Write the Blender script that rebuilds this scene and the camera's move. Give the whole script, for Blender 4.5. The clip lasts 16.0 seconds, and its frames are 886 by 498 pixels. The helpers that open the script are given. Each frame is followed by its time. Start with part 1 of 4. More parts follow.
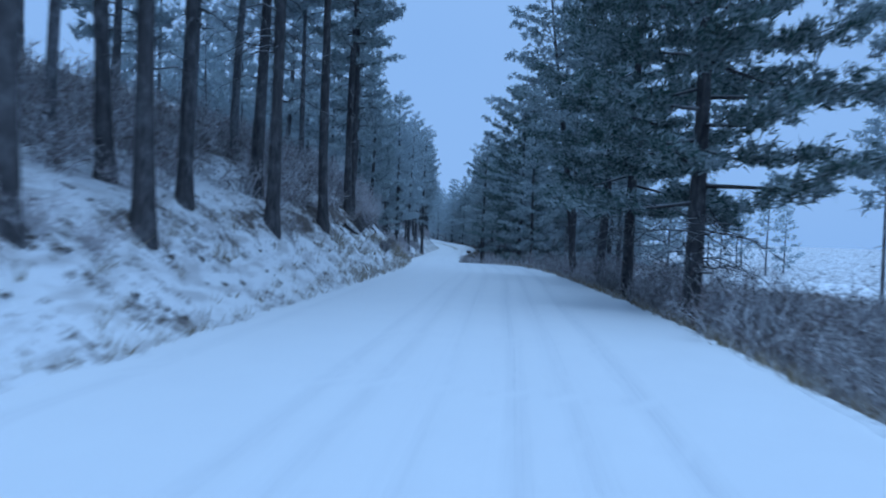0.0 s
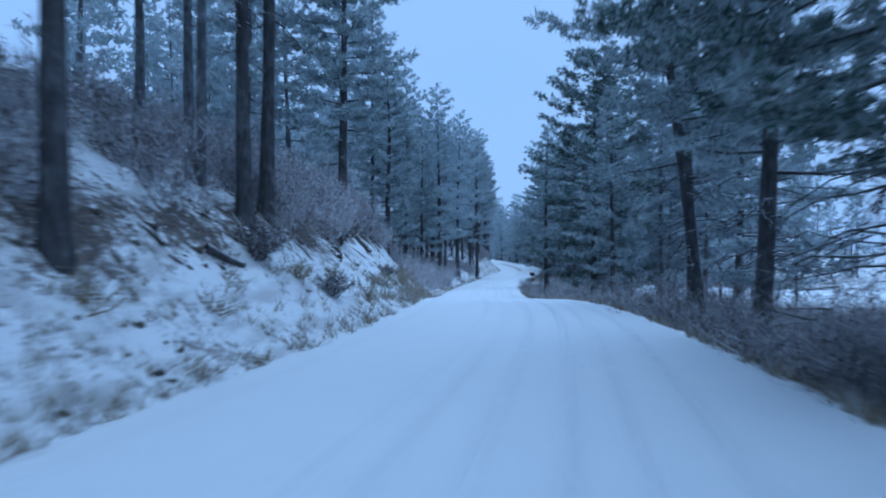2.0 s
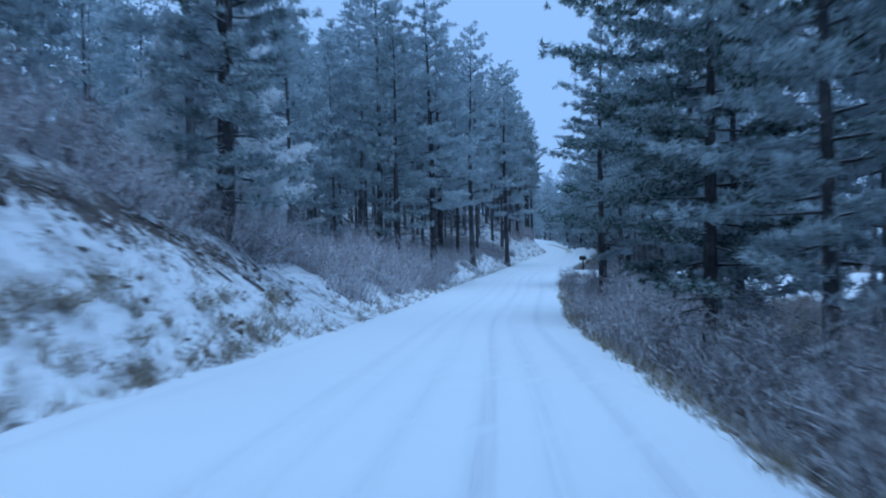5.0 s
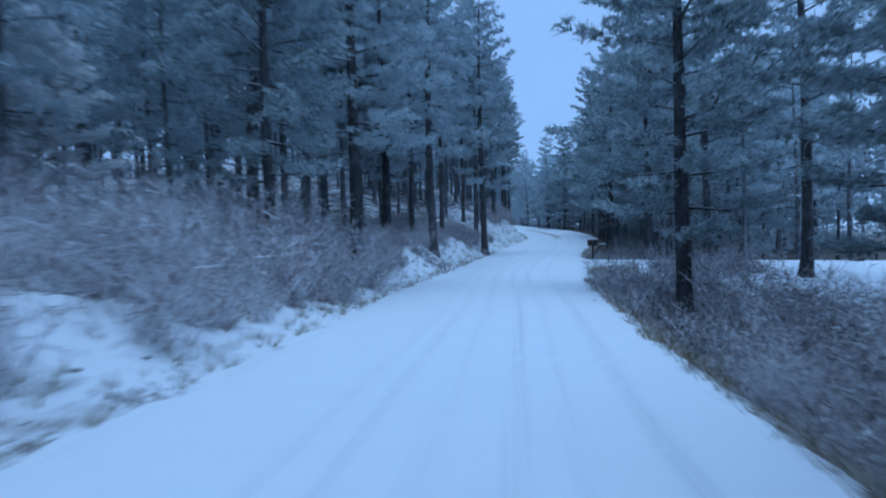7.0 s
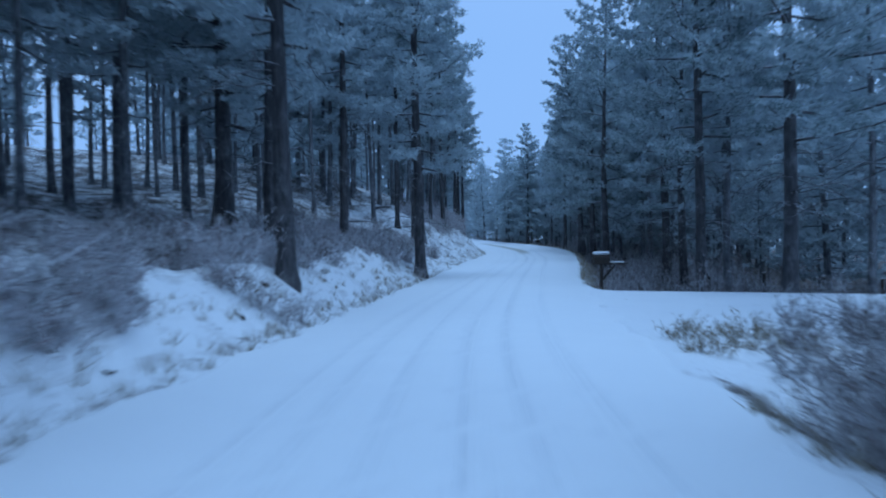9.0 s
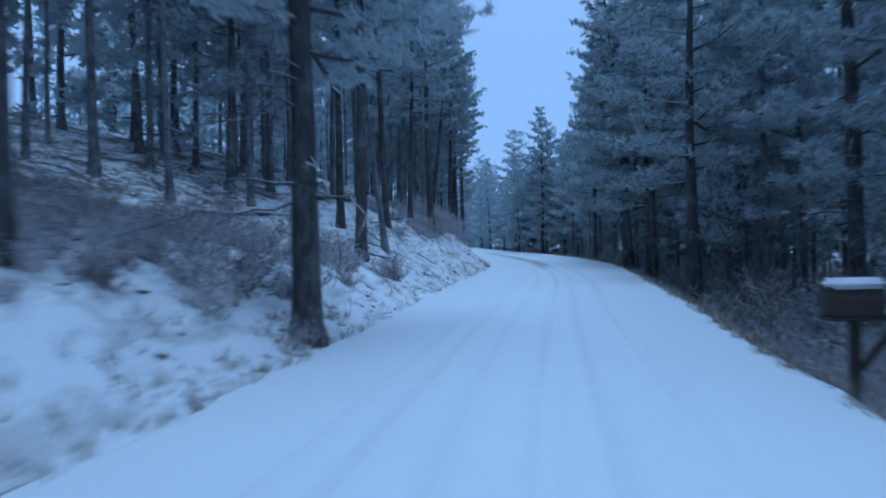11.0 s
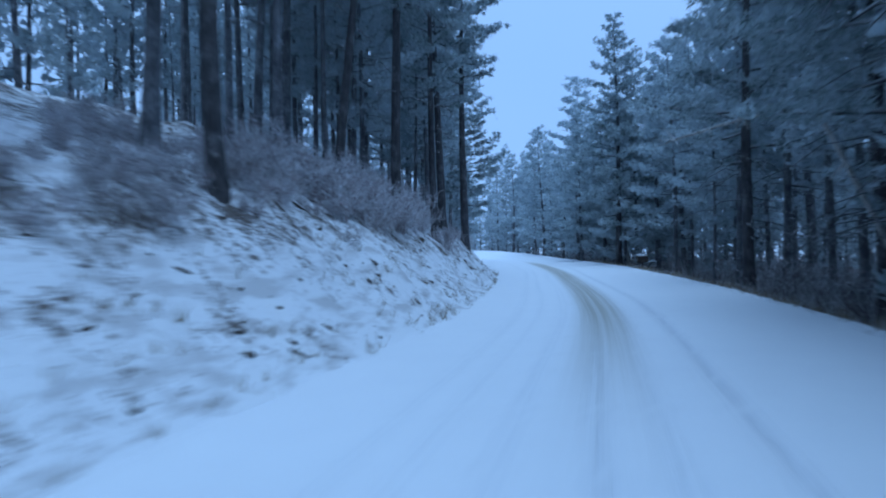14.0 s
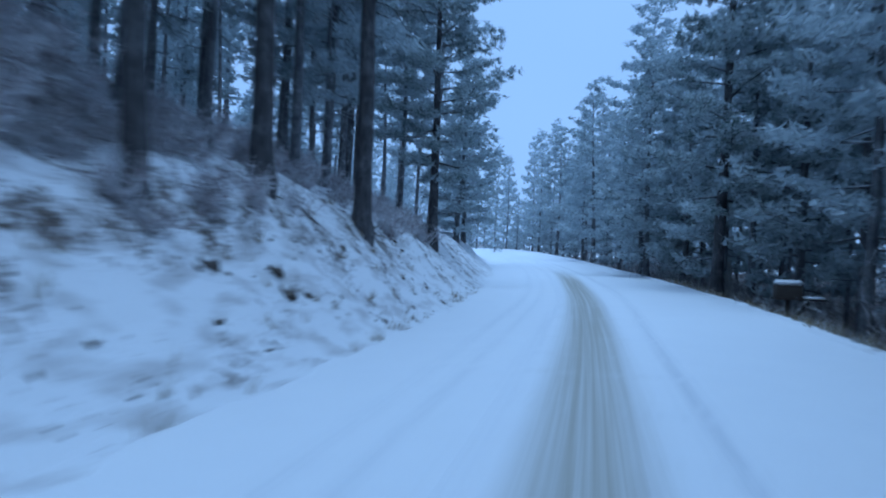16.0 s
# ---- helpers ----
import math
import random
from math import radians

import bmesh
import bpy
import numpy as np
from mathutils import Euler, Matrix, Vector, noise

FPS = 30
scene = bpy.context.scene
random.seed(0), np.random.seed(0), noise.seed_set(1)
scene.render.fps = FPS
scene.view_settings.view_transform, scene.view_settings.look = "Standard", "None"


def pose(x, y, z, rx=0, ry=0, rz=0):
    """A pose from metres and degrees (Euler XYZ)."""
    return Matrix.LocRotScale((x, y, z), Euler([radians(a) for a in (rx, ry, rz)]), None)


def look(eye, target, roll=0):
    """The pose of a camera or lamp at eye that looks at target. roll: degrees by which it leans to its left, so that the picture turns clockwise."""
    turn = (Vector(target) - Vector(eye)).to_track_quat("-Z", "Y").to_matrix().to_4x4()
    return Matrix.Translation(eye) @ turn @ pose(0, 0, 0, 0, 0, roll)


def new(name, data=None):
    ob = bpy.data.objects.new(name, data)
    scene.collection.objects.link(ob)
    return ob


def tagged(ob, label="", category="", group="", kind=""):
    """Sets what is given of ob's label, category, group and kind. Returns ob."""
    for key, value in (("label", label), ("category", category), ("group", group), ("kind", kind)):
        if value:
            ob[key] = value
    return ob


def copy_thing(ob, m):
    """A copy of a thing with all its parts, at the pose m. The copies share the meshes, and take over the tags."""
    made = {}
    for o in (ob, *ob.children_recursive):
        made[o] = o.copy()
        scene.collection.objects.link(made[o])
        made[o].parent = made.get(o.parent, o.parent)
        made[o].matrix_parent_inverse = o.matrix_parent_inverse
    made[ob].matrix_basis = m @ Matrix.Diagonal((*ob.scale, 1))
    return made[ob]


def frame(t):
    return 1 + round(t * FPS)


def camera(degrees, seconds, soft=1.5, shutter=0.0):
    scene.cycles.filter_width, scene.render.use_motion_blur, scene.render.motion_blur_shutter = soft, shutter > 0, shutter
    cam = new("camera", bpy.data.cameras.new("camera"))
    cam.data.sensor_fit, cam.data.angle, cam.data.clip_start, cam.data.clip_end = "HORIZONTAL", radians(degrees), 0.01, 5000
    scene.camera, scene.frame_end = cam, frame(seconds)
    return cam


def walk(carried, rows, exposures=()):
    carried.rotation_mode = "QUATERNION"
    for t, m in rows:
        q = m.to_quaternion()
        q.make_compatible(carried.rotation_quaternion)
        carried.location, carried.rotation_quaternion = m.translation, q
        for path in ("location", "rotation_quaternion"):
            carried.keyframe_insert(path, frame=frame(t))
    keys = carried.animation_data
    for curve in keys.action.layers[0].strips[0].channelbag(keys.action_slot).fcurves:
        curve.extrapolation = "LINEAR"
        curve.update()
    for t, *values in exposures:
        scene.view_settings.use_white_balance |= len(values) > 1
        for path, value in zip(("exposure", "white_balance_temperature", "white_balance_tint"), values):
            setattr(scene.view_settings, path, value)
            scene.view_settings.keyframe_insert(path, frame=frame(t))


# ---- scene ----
# ---- camera and its way: seconds, place, heading to the left of +y, pitch up, lean ----
ROWS = [
    (0.0, 0.00, -0.00, 1.65, 5.50, -1.32, 2.61), (0.5, 0.07, 3.92, 1.61, 6.28, 0.96, -0.18), (1.0, 0.09, 7.89, 1.58, 6.20, 2.10, 0.01),
    (1.5, 0.22, 11.69, 1.62, 9.10, 0.85, 1.45), (2.0, 0.03, 15.75, 1.70, 11.38, 0.34, 0.01), (2.5, -0.06, 19.87, 1.64, 12.90, 0.32, -0.47),
    (3.0, -0.15, 23.82, 1.54, 13.54, -0.70, -0.68), (3.5, -0.19, 27.86, 1.55, 14.27, -2.25, -0.92), (4.0, -0.21, 32.07, 1.58, 14.90, -2.02, -0.69),
    (4.5, -0.52, 36.20, 1.53, 15.44, -1.38, -0.97), (5.0, -1.12, 40.40, 1.38, 15.97, -1.12, -1.38), (5.5, -1.99, 44.81, 1.09, 16.51, -1.19, -1.97),
    (6.0, -3.09, 49.62, 0.77, 16.40, -1.44, -1.93), (6.5, -4.19, 54.77, 0.51, 15.22, -1.73, -1.17), (7.0, -5.28, 59.88, 0.40, 13.52, -2.03, -1.69),
    (7.5, -5.91, 64.57, 0.16, 12.52, -2.49, -2.47), (8.0, -6.64, 69.46, 0.03, 11.59, -2.66, -0.52), (8.5, -7.24, 74.35, -0.12, 10.61, -1.70, -0.59),
    (9.0, -7.83, 79.01, -0.17, 9.67, -0.82, -1.11), (9.5, -8.43, 83.45, -0.19, 9.32, -0.55, -1.43), (10.0, -9.00, 87.93, -0.27, 8.86, -0.40, -1.07),
    (10.5, -9.36, 92.62, -0.30, 9.45, -0.15, -0.86), (11.0, -9.61, 97.61, -0.32, 10.25, -0.00, -1.18), (11.5, -9.76, 102.89, -0.32, 11.05, 0.14, -1.65),
    (12.0, -9.84, 108.46, -0.31, 11.84, 0.33, -2.32), (12.5, -9.88, 114.31, -0.28, 12.88, 0.63, -2.79), (13.0, -9.93, 120.32, -0.21, 15.21, 0.22, -2.08),
    (13.5, -10.16, 126.43, -0.17, 15.34, 0.67, -1.48), (14.0, -10.38, 132.56, -0.15, 16.84, 0.48, -1.28), (14.5, -10.77, 138.47, -0.15, 18.35, 0.29, -0.10),
    (15.0, -11.12, 144.44, -0.15, 19.92, 0.05, 1.52), (15.5, -11.65, 150.23, -0.10, 21.21, -0.21, 2.35), (16.0, -12.47, 156.09, -0.01, 22.08, 0.06, 2.54),
]


def view(t, x, y, z, yaw, pitch, roll):
    a, b = radians(yaw), radians(pitch)
    ahead = Vector((-math.sin(a) * math.cos(b), math.cos(a) * math.cos(b), math.sin(b)))
    return t, look(Vector((x, y, z)), Vector((x, y, z)) + ahead, roll)


cam = camera(66.0, 16.0, soft=1.9, shutter=0.6)
walk(cam, [view(*row) for row in ROWS], [(0, 0.05, 6700, 10), (1.2, 0.25, 6740, 10), (2.5, 0.31, 6640, 10), (3.7, 0.29, 6600, 10), (5.8, 0.21, 6580, 10), (7.5, 0.14, 6500, 10),
                                          (10.2, 0.14, 6500, 10), (12.3, 0.18, 6450, 10), (14, 0.3, 6450, 10), (16, 0.3, 6500, 10)])
# ---- lie of the land: the road runs roughly along +y, u is metres to the right of its middle ----
LINE_Y = [-80, 0, 10, 20, 30, 36, 40, 45, 50, 55, 60, 65, 70, 75, 80, 85, 90, 98, 105, 112, 120, 126, 133, 139, 145, 150, 156, 165, 177, 190, 200, 215, 240, 300, 420]
LINE_X = [-1.5, 0, .1, -.06, -.18, -.5, -1.1, -2, -3.1, -4.2, -5.3, -5.95, -6.7, -7.3, -7.95, -8.6, -9.2, -9.6, -9.8, -9.87, -9.93, -10.15, -10.4, -10.8, -11.15, -11.6, -12.5, -14, -16.3, -19.5, -22.5, -28, -40, -75, -150]
HIGH_Y = [-80, 0, 20, 30, 36, 40, 45, 50, 55, 60, 65, 70, 75, 80, 90, 100, 110, 120, 130, 150, 156, 166, 180, 190, 205, 220, 235, 250, 300, 420]
HIGH_Z = [.05, .05, .05, .02, .0, -.07, -.26, -.62, -1.0, -1.29, -1.52, -1.64, -1.73, -1.77, -1.88, -1.92, -1.9, -1.81, -1.75, -1.7, -1.62, -1.58, -1.42, -1.25, -0.95, -0.4, 0.15, 0.4, 0.2, -1]
EDGE_Y = [-80, 16, 24, 30, 36, 44, 50, 56, 62, 80, 91, 108, 125, 140, 155, 176, 200, 420]
EDGE_L = [3.35, 3.3, 3.25, 3.35, 3.55, 3.5, 3.35, 3.25, 3.1, 2.9, 2.2, 2.5, 3.1, 2.9, 2.5, 2.5, 3, 3]
EDGE_R = [4.5, 4.2, 3.6, 3.25, 2.75, 2.6, 2.75, 3.1, 3.0, 3.25, 3.5, 3.7, 4.3, 4.9, 5.1, 5.5, 5.6, 5]
TILT = [0, 0, 0, 0, 0, 0, 0, 0, 0, 0, 0, 0, 0.015, .045, .05, .05, .03, 0]
BANK = {  # y: width and height of the cut on the uphill side, slope of the hill above it
    -80: (3, 1.8, .4), 10: (3, 2.1, .45), 20: (3, 2.5, .45), 30: (3.2, 2.9, .48), 40: (4, 3.8, .48), 48: (4, 3.9, .48), 55: (3.2, 2.8, .4),
    60: (3, 1.8, .3), 66: (3, 1.1, .22), 70: (3, .9, .2), 80: (3.2, 1.0, .2), 88: (2.2, 1.0, .2), 92: (1.4, 1.1, .2), 100: (1.5, 1.2, .22), 108: (2.2, 1.4, .27),
    116: (3, 1.4, .3), 124: (5, 2.5, .4), 132: (4.6, 3.2, .42), 140: (4.5, 3.5, .42), 148: (4.1, 3.4, .42), 156: (3.5, 3.1, .45), 165: (2.9, 3.0, .5),
    172: (2.8, 2.7, .45), 185: (3, 2.2, .35), 420: (3, 1, .15)}
BANK_Y = list(BANK)
GRID = np.arange(-80, 421, 1.0)
KERNEL = np.exp(-0.5 * (np.arange(-9, 10) / 3.0) ** 2)
KERNEL /= KERNEL.sum()


def smooth(ys, vs):
    raw = np.interp(GRID, ys, vs)
    return np.convolve(np.pad(raw, 9, mode="reflect", reflect_type="odd"), KERNEL, "valid")


MID_X = smooth(LINE_Y, LINE_X) - 0.95
MID_Z = smooth(HIGH_Y, HIGH_Z)
HALF_L, HALF_R, CANT = (smooth(EDGE_Y, v) for v in (EDGE_L, EDGE_R, TILT))
BANK_W, BANK_H, BANK_S = (smooth(BANK_Y, [BANK[y][i] for y in BANK_Y]) for i in range(3))


def step(a, b, x):
    t = np.clip((x - a) / (b - a), 0, 1)
    return t * t * (3 - 2 * t)


def road_x(y):
    return np.interp(y, GRID, MID_X)


def road_z(y):
    return np.interp(y, GRID, MID_Z)


def road_edges(y):
    return np.interp(y, GRID, HALF_L), np.interp(y, GRID, HALF_R)


def turnoff(u, y):
    """1 on the level side road that leaves to the right, 0 beside it."""
    return step(86, 90.5, y) * (1 - step(101.5, 104.5, y)) * step(0, 2, u) * (1 - step(110, 150, u))


def wave(x, y, size, seed):
    """Smooth uneven value between about -1 and 1."""
    a = np.sin(x / size * 2.1 + seed) * np.cos(y / size * 1.7 - seed * 2.3)
    b = np.sin(x / size * 4.3 - y / size * 3.1 + seed * 1.3)
    c = np.cos(x / size * 7.7 + y / size * 6.9 + seed * 3.1)
    return (a + 0.55 * b + 0.3 * c) / 1.85


def height(x, y):
    """Height of the snow-covered ground at any place."""
    x, y = np.asarray(x, float), np.asarray(y, float)
    u, base = x - road_x(y), road_z(y)
    w, h, s = (np.interp(y, GRID, v) for v in (BANK_W, BANK_H, BANK_S))
    el, er = road_edges(y)
    base = base + np.interp(y, GRID, CANT) * np.clip(u, -4, 9)
    d = np.maximum(-u - el - 0.25, 0)
    t = np.clip(d / w, 0, 1)
    left = h * (0.65 * t + 0.35 * t * t * (3 - 2 * t)) + (np.clip(d - w, 0, 9) + 0.55 * np.clip(d - w - 9, 0, 9)) * s + np.clip(d - w - 18, 0, 60) * 0.09
    left = left + (0.16 * wave(x, y, 1.7, 1) + 0.28 * wave(x, y, 6, 2)) * np.clip(d / 1.5, 0, 1)
    e = np.maximum(u - er - 0.15, 0)
    right = -1.15 * step(0, 1.8, e) - 0.035 * np.clip(e - 3, 0, 30) + 0.02 * np.clip(e - 60, 0, 500)
    right = right + (0.1 * wave(x, y, 1.6, 3) + 0.25 * wave(x, y, 7, 4)) * np.clip(e / 1.5, 0, 1)
    k = turnoff(u, y)
    right = right * (1 - k) - 0.02 * e * k
    return base + left + right

# ---- light: an even overcast winter dusk ----
world = bpy.data.worlds.new("overcast")
scene.world = world
world.use_nodes = True
wn, wl = world.node_tree.nodes, world.node_tree.links
wn.clear()
sky = wn.new("ShaderNodeTexSky")
sky.sky_type, sky.sun_disc = "NISHITA", False
sky.sun_elevation, sky.sun_rotation, sky.dust_density = radians(70), radians(157), 3.0
dim = wn.new("ShaderNodeVectorMath")
dim.operation = "SCALE"
dim.inputs["Scale"].default_value = 0.06
cloud = wn.new("ShaderNodeTexNoise")
cloud.inputs["Scale"].default_value, cloud.inputs["Detail"].default_value = 1.6, 3.0
cloud_tone = wn.new("ShaderNodeValToRGB")
cloud_tone.color_ramp.elements[0].position, cloud_tone.color_ramp.elements[1].position = 0.3, 0.75
cloud_tone.color_ramp.elements[0].color = (0.232, 0.467, 0.915, 1)
cloud_tone.color_ramp.elements[1].color = (0.262, 0.497, 0.945, 1)
cover = wn.new("ShaderNodeMix")
cover.data_type = "RGBA"
cover.inputs["Factor"].default_value = 0.93
back = wn.new("ShaderNodeBackground")
back.inputs["Strength"].default_value = 1.0
wout = wn.new("ShaderNodeOutputWorld")
wl.new(sky.outputs["Color"], dim.inputs[0])
wl.new(cloud.outputs["Fac"], cloud_tone.inputs["Fac"])
wl.new(dim.outputs["Vector"], cover.inputs["A"])
wl.new(cloud_tone.outputs["Color"], cover.inputs["B"])
wl.new(cover.outputs["Result"], back.inputs["Color"])
wl.new(back.outputs["Background"], wout.inputs["Surface"])
sun_data = bpy.data.lights.new("sun", "SUN")
sun_data.energy, sun_data.angle, sun_data.color = 1.5, radians(50), (0.39, 0.665, 1.03)
sun = new("sun", sun_data)
sun.matrix_world = look((0, 0, 60), (-6, 14, 0))


# ---- materials ----
def material(name, rough=0.8):
    m = bpy.data.materials.new(name)
    m.use_nodes = True
    shader = m.node_tree.nodes["Principled BSDF"]
    shader.inputs["Roughness"].default_value = rough
    shader.inputs["Specular IOR Level"].default_value = 0.2
    return m, m.node_tree.nodes, m.node_tree.links, shader


def noise_node(nodes, links, source, scale, detail=4.0, stretch=None):
    n = nodes.new("ShaderNodeTexNoise")
    n.inputs["Scale"].default_value, n.inputs["Detail"].default_value = scale, detail
    if stretch:
        mp = nodes.new("ShaderNodeMapping")
        mp.inputs["Scale"].default_value = stretch
        links.new(source, mp.inputs["Vector"])
        source = mp.outputs["Vector"]
    links.new(source, n.inputs["Vector"])
    return n.outputs["Fac"]


def ramp(nodes, links, source, *stops):
    r = nodes.new("ShaderNodeValToRGB")
    e = r.color_ramp.elements
    while len(e) < len(stops):
        e.new(0.5)
    for item, (place, value) in zip(e, stops):
        item.position = max(place, 0.0)
        item.color = (value, value, value, 1) if isinstance(value, (int, float)) else (*value, 1)
    links.new(source, r.inputs["Fac"])
    return r.outputs["Color"]


def mixed(nodes, links, factor, a, b):
    m = nodes.new("ShaderNodeMix")
    m.data_type = "RGBA"
    for key, value in (("Factor", factor), ("A", a), ("B", b)):
        if isinstance(value, bpy.types.NodeSocket):
            links.new(value, m.inputs[key])
        elif isinstance(value, (int, float)):
            m.inputs[key].default_value = value
        else:
            m.inputs[key].default_value = (*value, 1)
    return m.outputs["Result"]


def calc(nodes, links, op, a, b=0.0):
    m = nodes.new("ShaderNodeMath")
    m.operation = op
    for i, value in enumerate((a, b)):
        if isinstance(value, bpy.types.NodeSocket):
            links.new(value, m.inputs[i])
        else:
            m.inputs[i].default_value = value
    return m.outputs["Value"]


def bumped(nodes, links, shader, source, strength, distance):
    b = nodes.new("ShaderNodeBump")
    b.inputs["Strength"].default_value, b.inputs["Distance"].default_value = strength, distance
    links.new(source, b.inputs["Height"])
    links.new(b.outputs["Normal"], shader.inputs["Normal"])


def place_of(nodes, kind="Object"):
    return nodes.new("ShaderNodeTexCoord").outputs[kind]


def upward(nodes, links):
    """0 to 1, by how far the surface faces up."""
    g = nodes.new("ShaderNodeNewGeometry")
    s = nodes.new("ShaderNodeSeparateXYZ")
    links.new(g.outputs["Normal"], s.inputs[0])
    return s.outputs["Z"]


def island(nodes):
    return nodes.new("ShaderNodeNewGeometry").outputs["Random Per Island"]


SNOW = (0.86, 0.88, 0.9)


def ground_material():
    m, n, l, s = material("snowy_ground", 0.7)
    at = place_of(n)
    bare = n.new("ShaderNodeAttribute")
    bare.attribute_name = "bare"
    patch = noise_node(n, l, at, 0.9, 6)
    fine = noise_node(n, l, at, 5.5, 5)
    grain = noise_node(n, l, at, 40, 3)
    crumb = noise_node(n, l, at, 17, 4)
    cut = calc(n, l, "ADD", calc(n, l, "MULTIPLY", patch, 0.4), calc(n, l, "ADD", calc(n, l, "MULTIPLY", fine, 0.33), calc(n, l, "MULTIPLY", crumb, 0.27)))
    amount = calc(n, l, "ADD", cut, calc(n, l, "MULTIPLY", bare.outputs["Fac"], 0.32))
    mask = ramp(n, l, amount, (0.585, 0.0), (0.665, 1.0))
    soil = mixed(n, l, ramp(n, l, crumb, (0.35, 0.0), (0.65, 1.0)), (0.045, 0.034, 0.03), (0.2, 0.165, 0.15))
    snow = mixed(n, l, patch, SNOW, (0.8, 0.82, 0.86))
    thin = noise_node(n, l, at, 1.0, 5, (2.6, 0.9, 2.6))
    veil = ramp(n, l, calc(n, l, "ADD", thin, calc(n, l, "MULTIPLY", bare.outputs["Fac"], 0.25)), (0.53, 0.0), (0.68, 0.55))
    snow = mixed(n, l, veil, snow, (0.42, 0.4, 0.4))
    l.new(mixed(n, l, mask, snow, soil), s.inputs["Base Color"])
    bumped(n, l, s, calc(n, l, "ADD", calc(n, l, "MULTIPLY", fine, 0.8), calc(n, l, "MULTIPLY", grain, 0.15)), 0.6, 0.15)
    return m


def road_material():
    m, n, l, s = material("packed_snow", 0.6)
    uv = place_of(n, "UV")
    at = place_of(n)
    lane = noise_node(n, l, uv, 1.0, 5, (2.6, 0.035, 1))
    thin = noise_node(n, l, uv, 1.0, 3, (11, 0.09, 1))
    soft = noise_node(n, l, at, 1.3, 5)
    grain = noise_node(n, l, at, 45, 3)
    rut = n.new("ShaderNodeAttribute")
    rut.attribute_name = "rut"
    slush = n.new("ShaderNodeAttribute")
    slush.attribute_name = "slush"
    streak = ramp(n, l, calc(n, l, "ADD", calc(n, l, "MULTIPLY", lane, 0.6), calc(n, l, "MULTIPLY", thin, 0.4)), (0.38, 0.0), (0.62, 1.0))
    worn = calc(n, l, "MULTIPLY", rut.outputs["Fac"], streak)
    base = mixed(n, l, soft, SNOW, (0.82, 0.84, 0.87))
    packed = mixed(n, l, worn, base, (0.62, 0.65, 0.7))
    gritty = calc(n, l, "MULTIPLY", slush.outputs["Fac"], ramp(n, l, thin, (0.3, 0.6), (0.6, 1.0)))
    l.new(mixed(n, l, gritty, packed, (0.44, 0.415, 0.36)), s.inputs["Base Color"])
    relief = calc(n, l, "SUBTRACT", calc(n, l, "MULTIPLY", grain, 0.12), calc(n, l, "MULTIPLY", worn, 0.8))
    bumped(n, l, s, calc(n, l, "ADD", relief, calc(n, l, "MULTIPLY", soft, 0.5)), 0.5, 0.06)
    return m


def bark_material(name="bark", dark=(0.036, 0.034, 0.038), light=(0.088, 0.082, 0.086), frosted=0.25):
    m, n, l, s = material(name, 0.9)
    at = place_of(n)
    plates = noise_node(n, l, at, 3.0, 5, (4, 4, 0.8))
    fine = noise_node(n, l, at, 22, 4, (1, 1, 0.35))
    frost = noise_node(n, l, at, 2.2, 6)
    tone = mixed(n, l, ramp(n, l, plates, (0.35, 0.0), (0.65, 1.0)), dark, light)
    dust = calc(n, l, "MULTIPLY", ramp(n, l, frost, (0.58 - frosted * 0.4, 0.1 * frosted), (0.8, frosted)), ramp(n, l, fine, (0.4, 0.3), (0.6, 1.0)))
    up = ramp(n, l, upward(n, l), (0.35, 0.0), (0.8, 0.75))
    l.new(mixed(n, l, calc(n, l, "MAXIMUM", dust, up), tone, (0.7, 0.73, 0.76)), s.inputs["Base Color"])
    bumped(n, l, s, calc(n, l, "ADD", plates, calc(n, l, "MULTIPLY", fine, 0.4)), 0.9, 0.06)
    return m


def needle_material(name, frost_from, frost_to, rime=(0.61, 0.69, 0.73), most=0.85):
    m, n, l, s = material(name, 0.75)
    at = place_of(n)
    pick = island(n)
    green = mixed(n, l, pick, (0.055, 0.112, 0.095), (0.11, 0.185, 0.165))
    clump = noise_node(n, l, at, 1.1, 5)
    frost = calc(n, l, "ADD", calc(n, l, "MULTIPLY", clump, 0.6), calc(n, l, "MULTIPLY", pick, 0.4))
    tone = mixed(n, l, ramp(n, l, frost, (frost_from, 0.0), (frost_to, most)), green, rime)
    l.new(tone, s.inputs["Base Color"])
    thin = n.new("ShaderNodeBsdfTranslucent")
    l.new(tone, thin.inputs["Color"])
    both = n.new("ShaderNodeMixShader")
    both.inputs["Fac"].default_value = 0.4
    l.new(s.outputs["BSDF"], both.inputs[1])
    l.new(thin.outputs["BSDF"], both.inputs[2])
    l.new(both.outputs["Shader"], n["Material Output"].inputs["Surface"])
    return m


def twig_material(name, a, b, rime):
    m, n, l, s = material(name, 0.85)
    pick = island(n)
    at = place_of(n)
    frost = calc(n, l, "ADD", calc(n, l, "MULTIPLY", noise_node(n, l, at, 2.5, 4), 0.5), calc(n, l, "MULTIPLY", pick, 0.5))
    tone = mixed(n, l, pick, a, b)
    l.new(mixed(n, l, ramp(n, l, frost, (0.62 - rime, 0.0), (0.8 - rime * 0.6, 0.85)), tone, (0.68, 0.7, 0.73)), s.inputs["Base Color"])
    return m


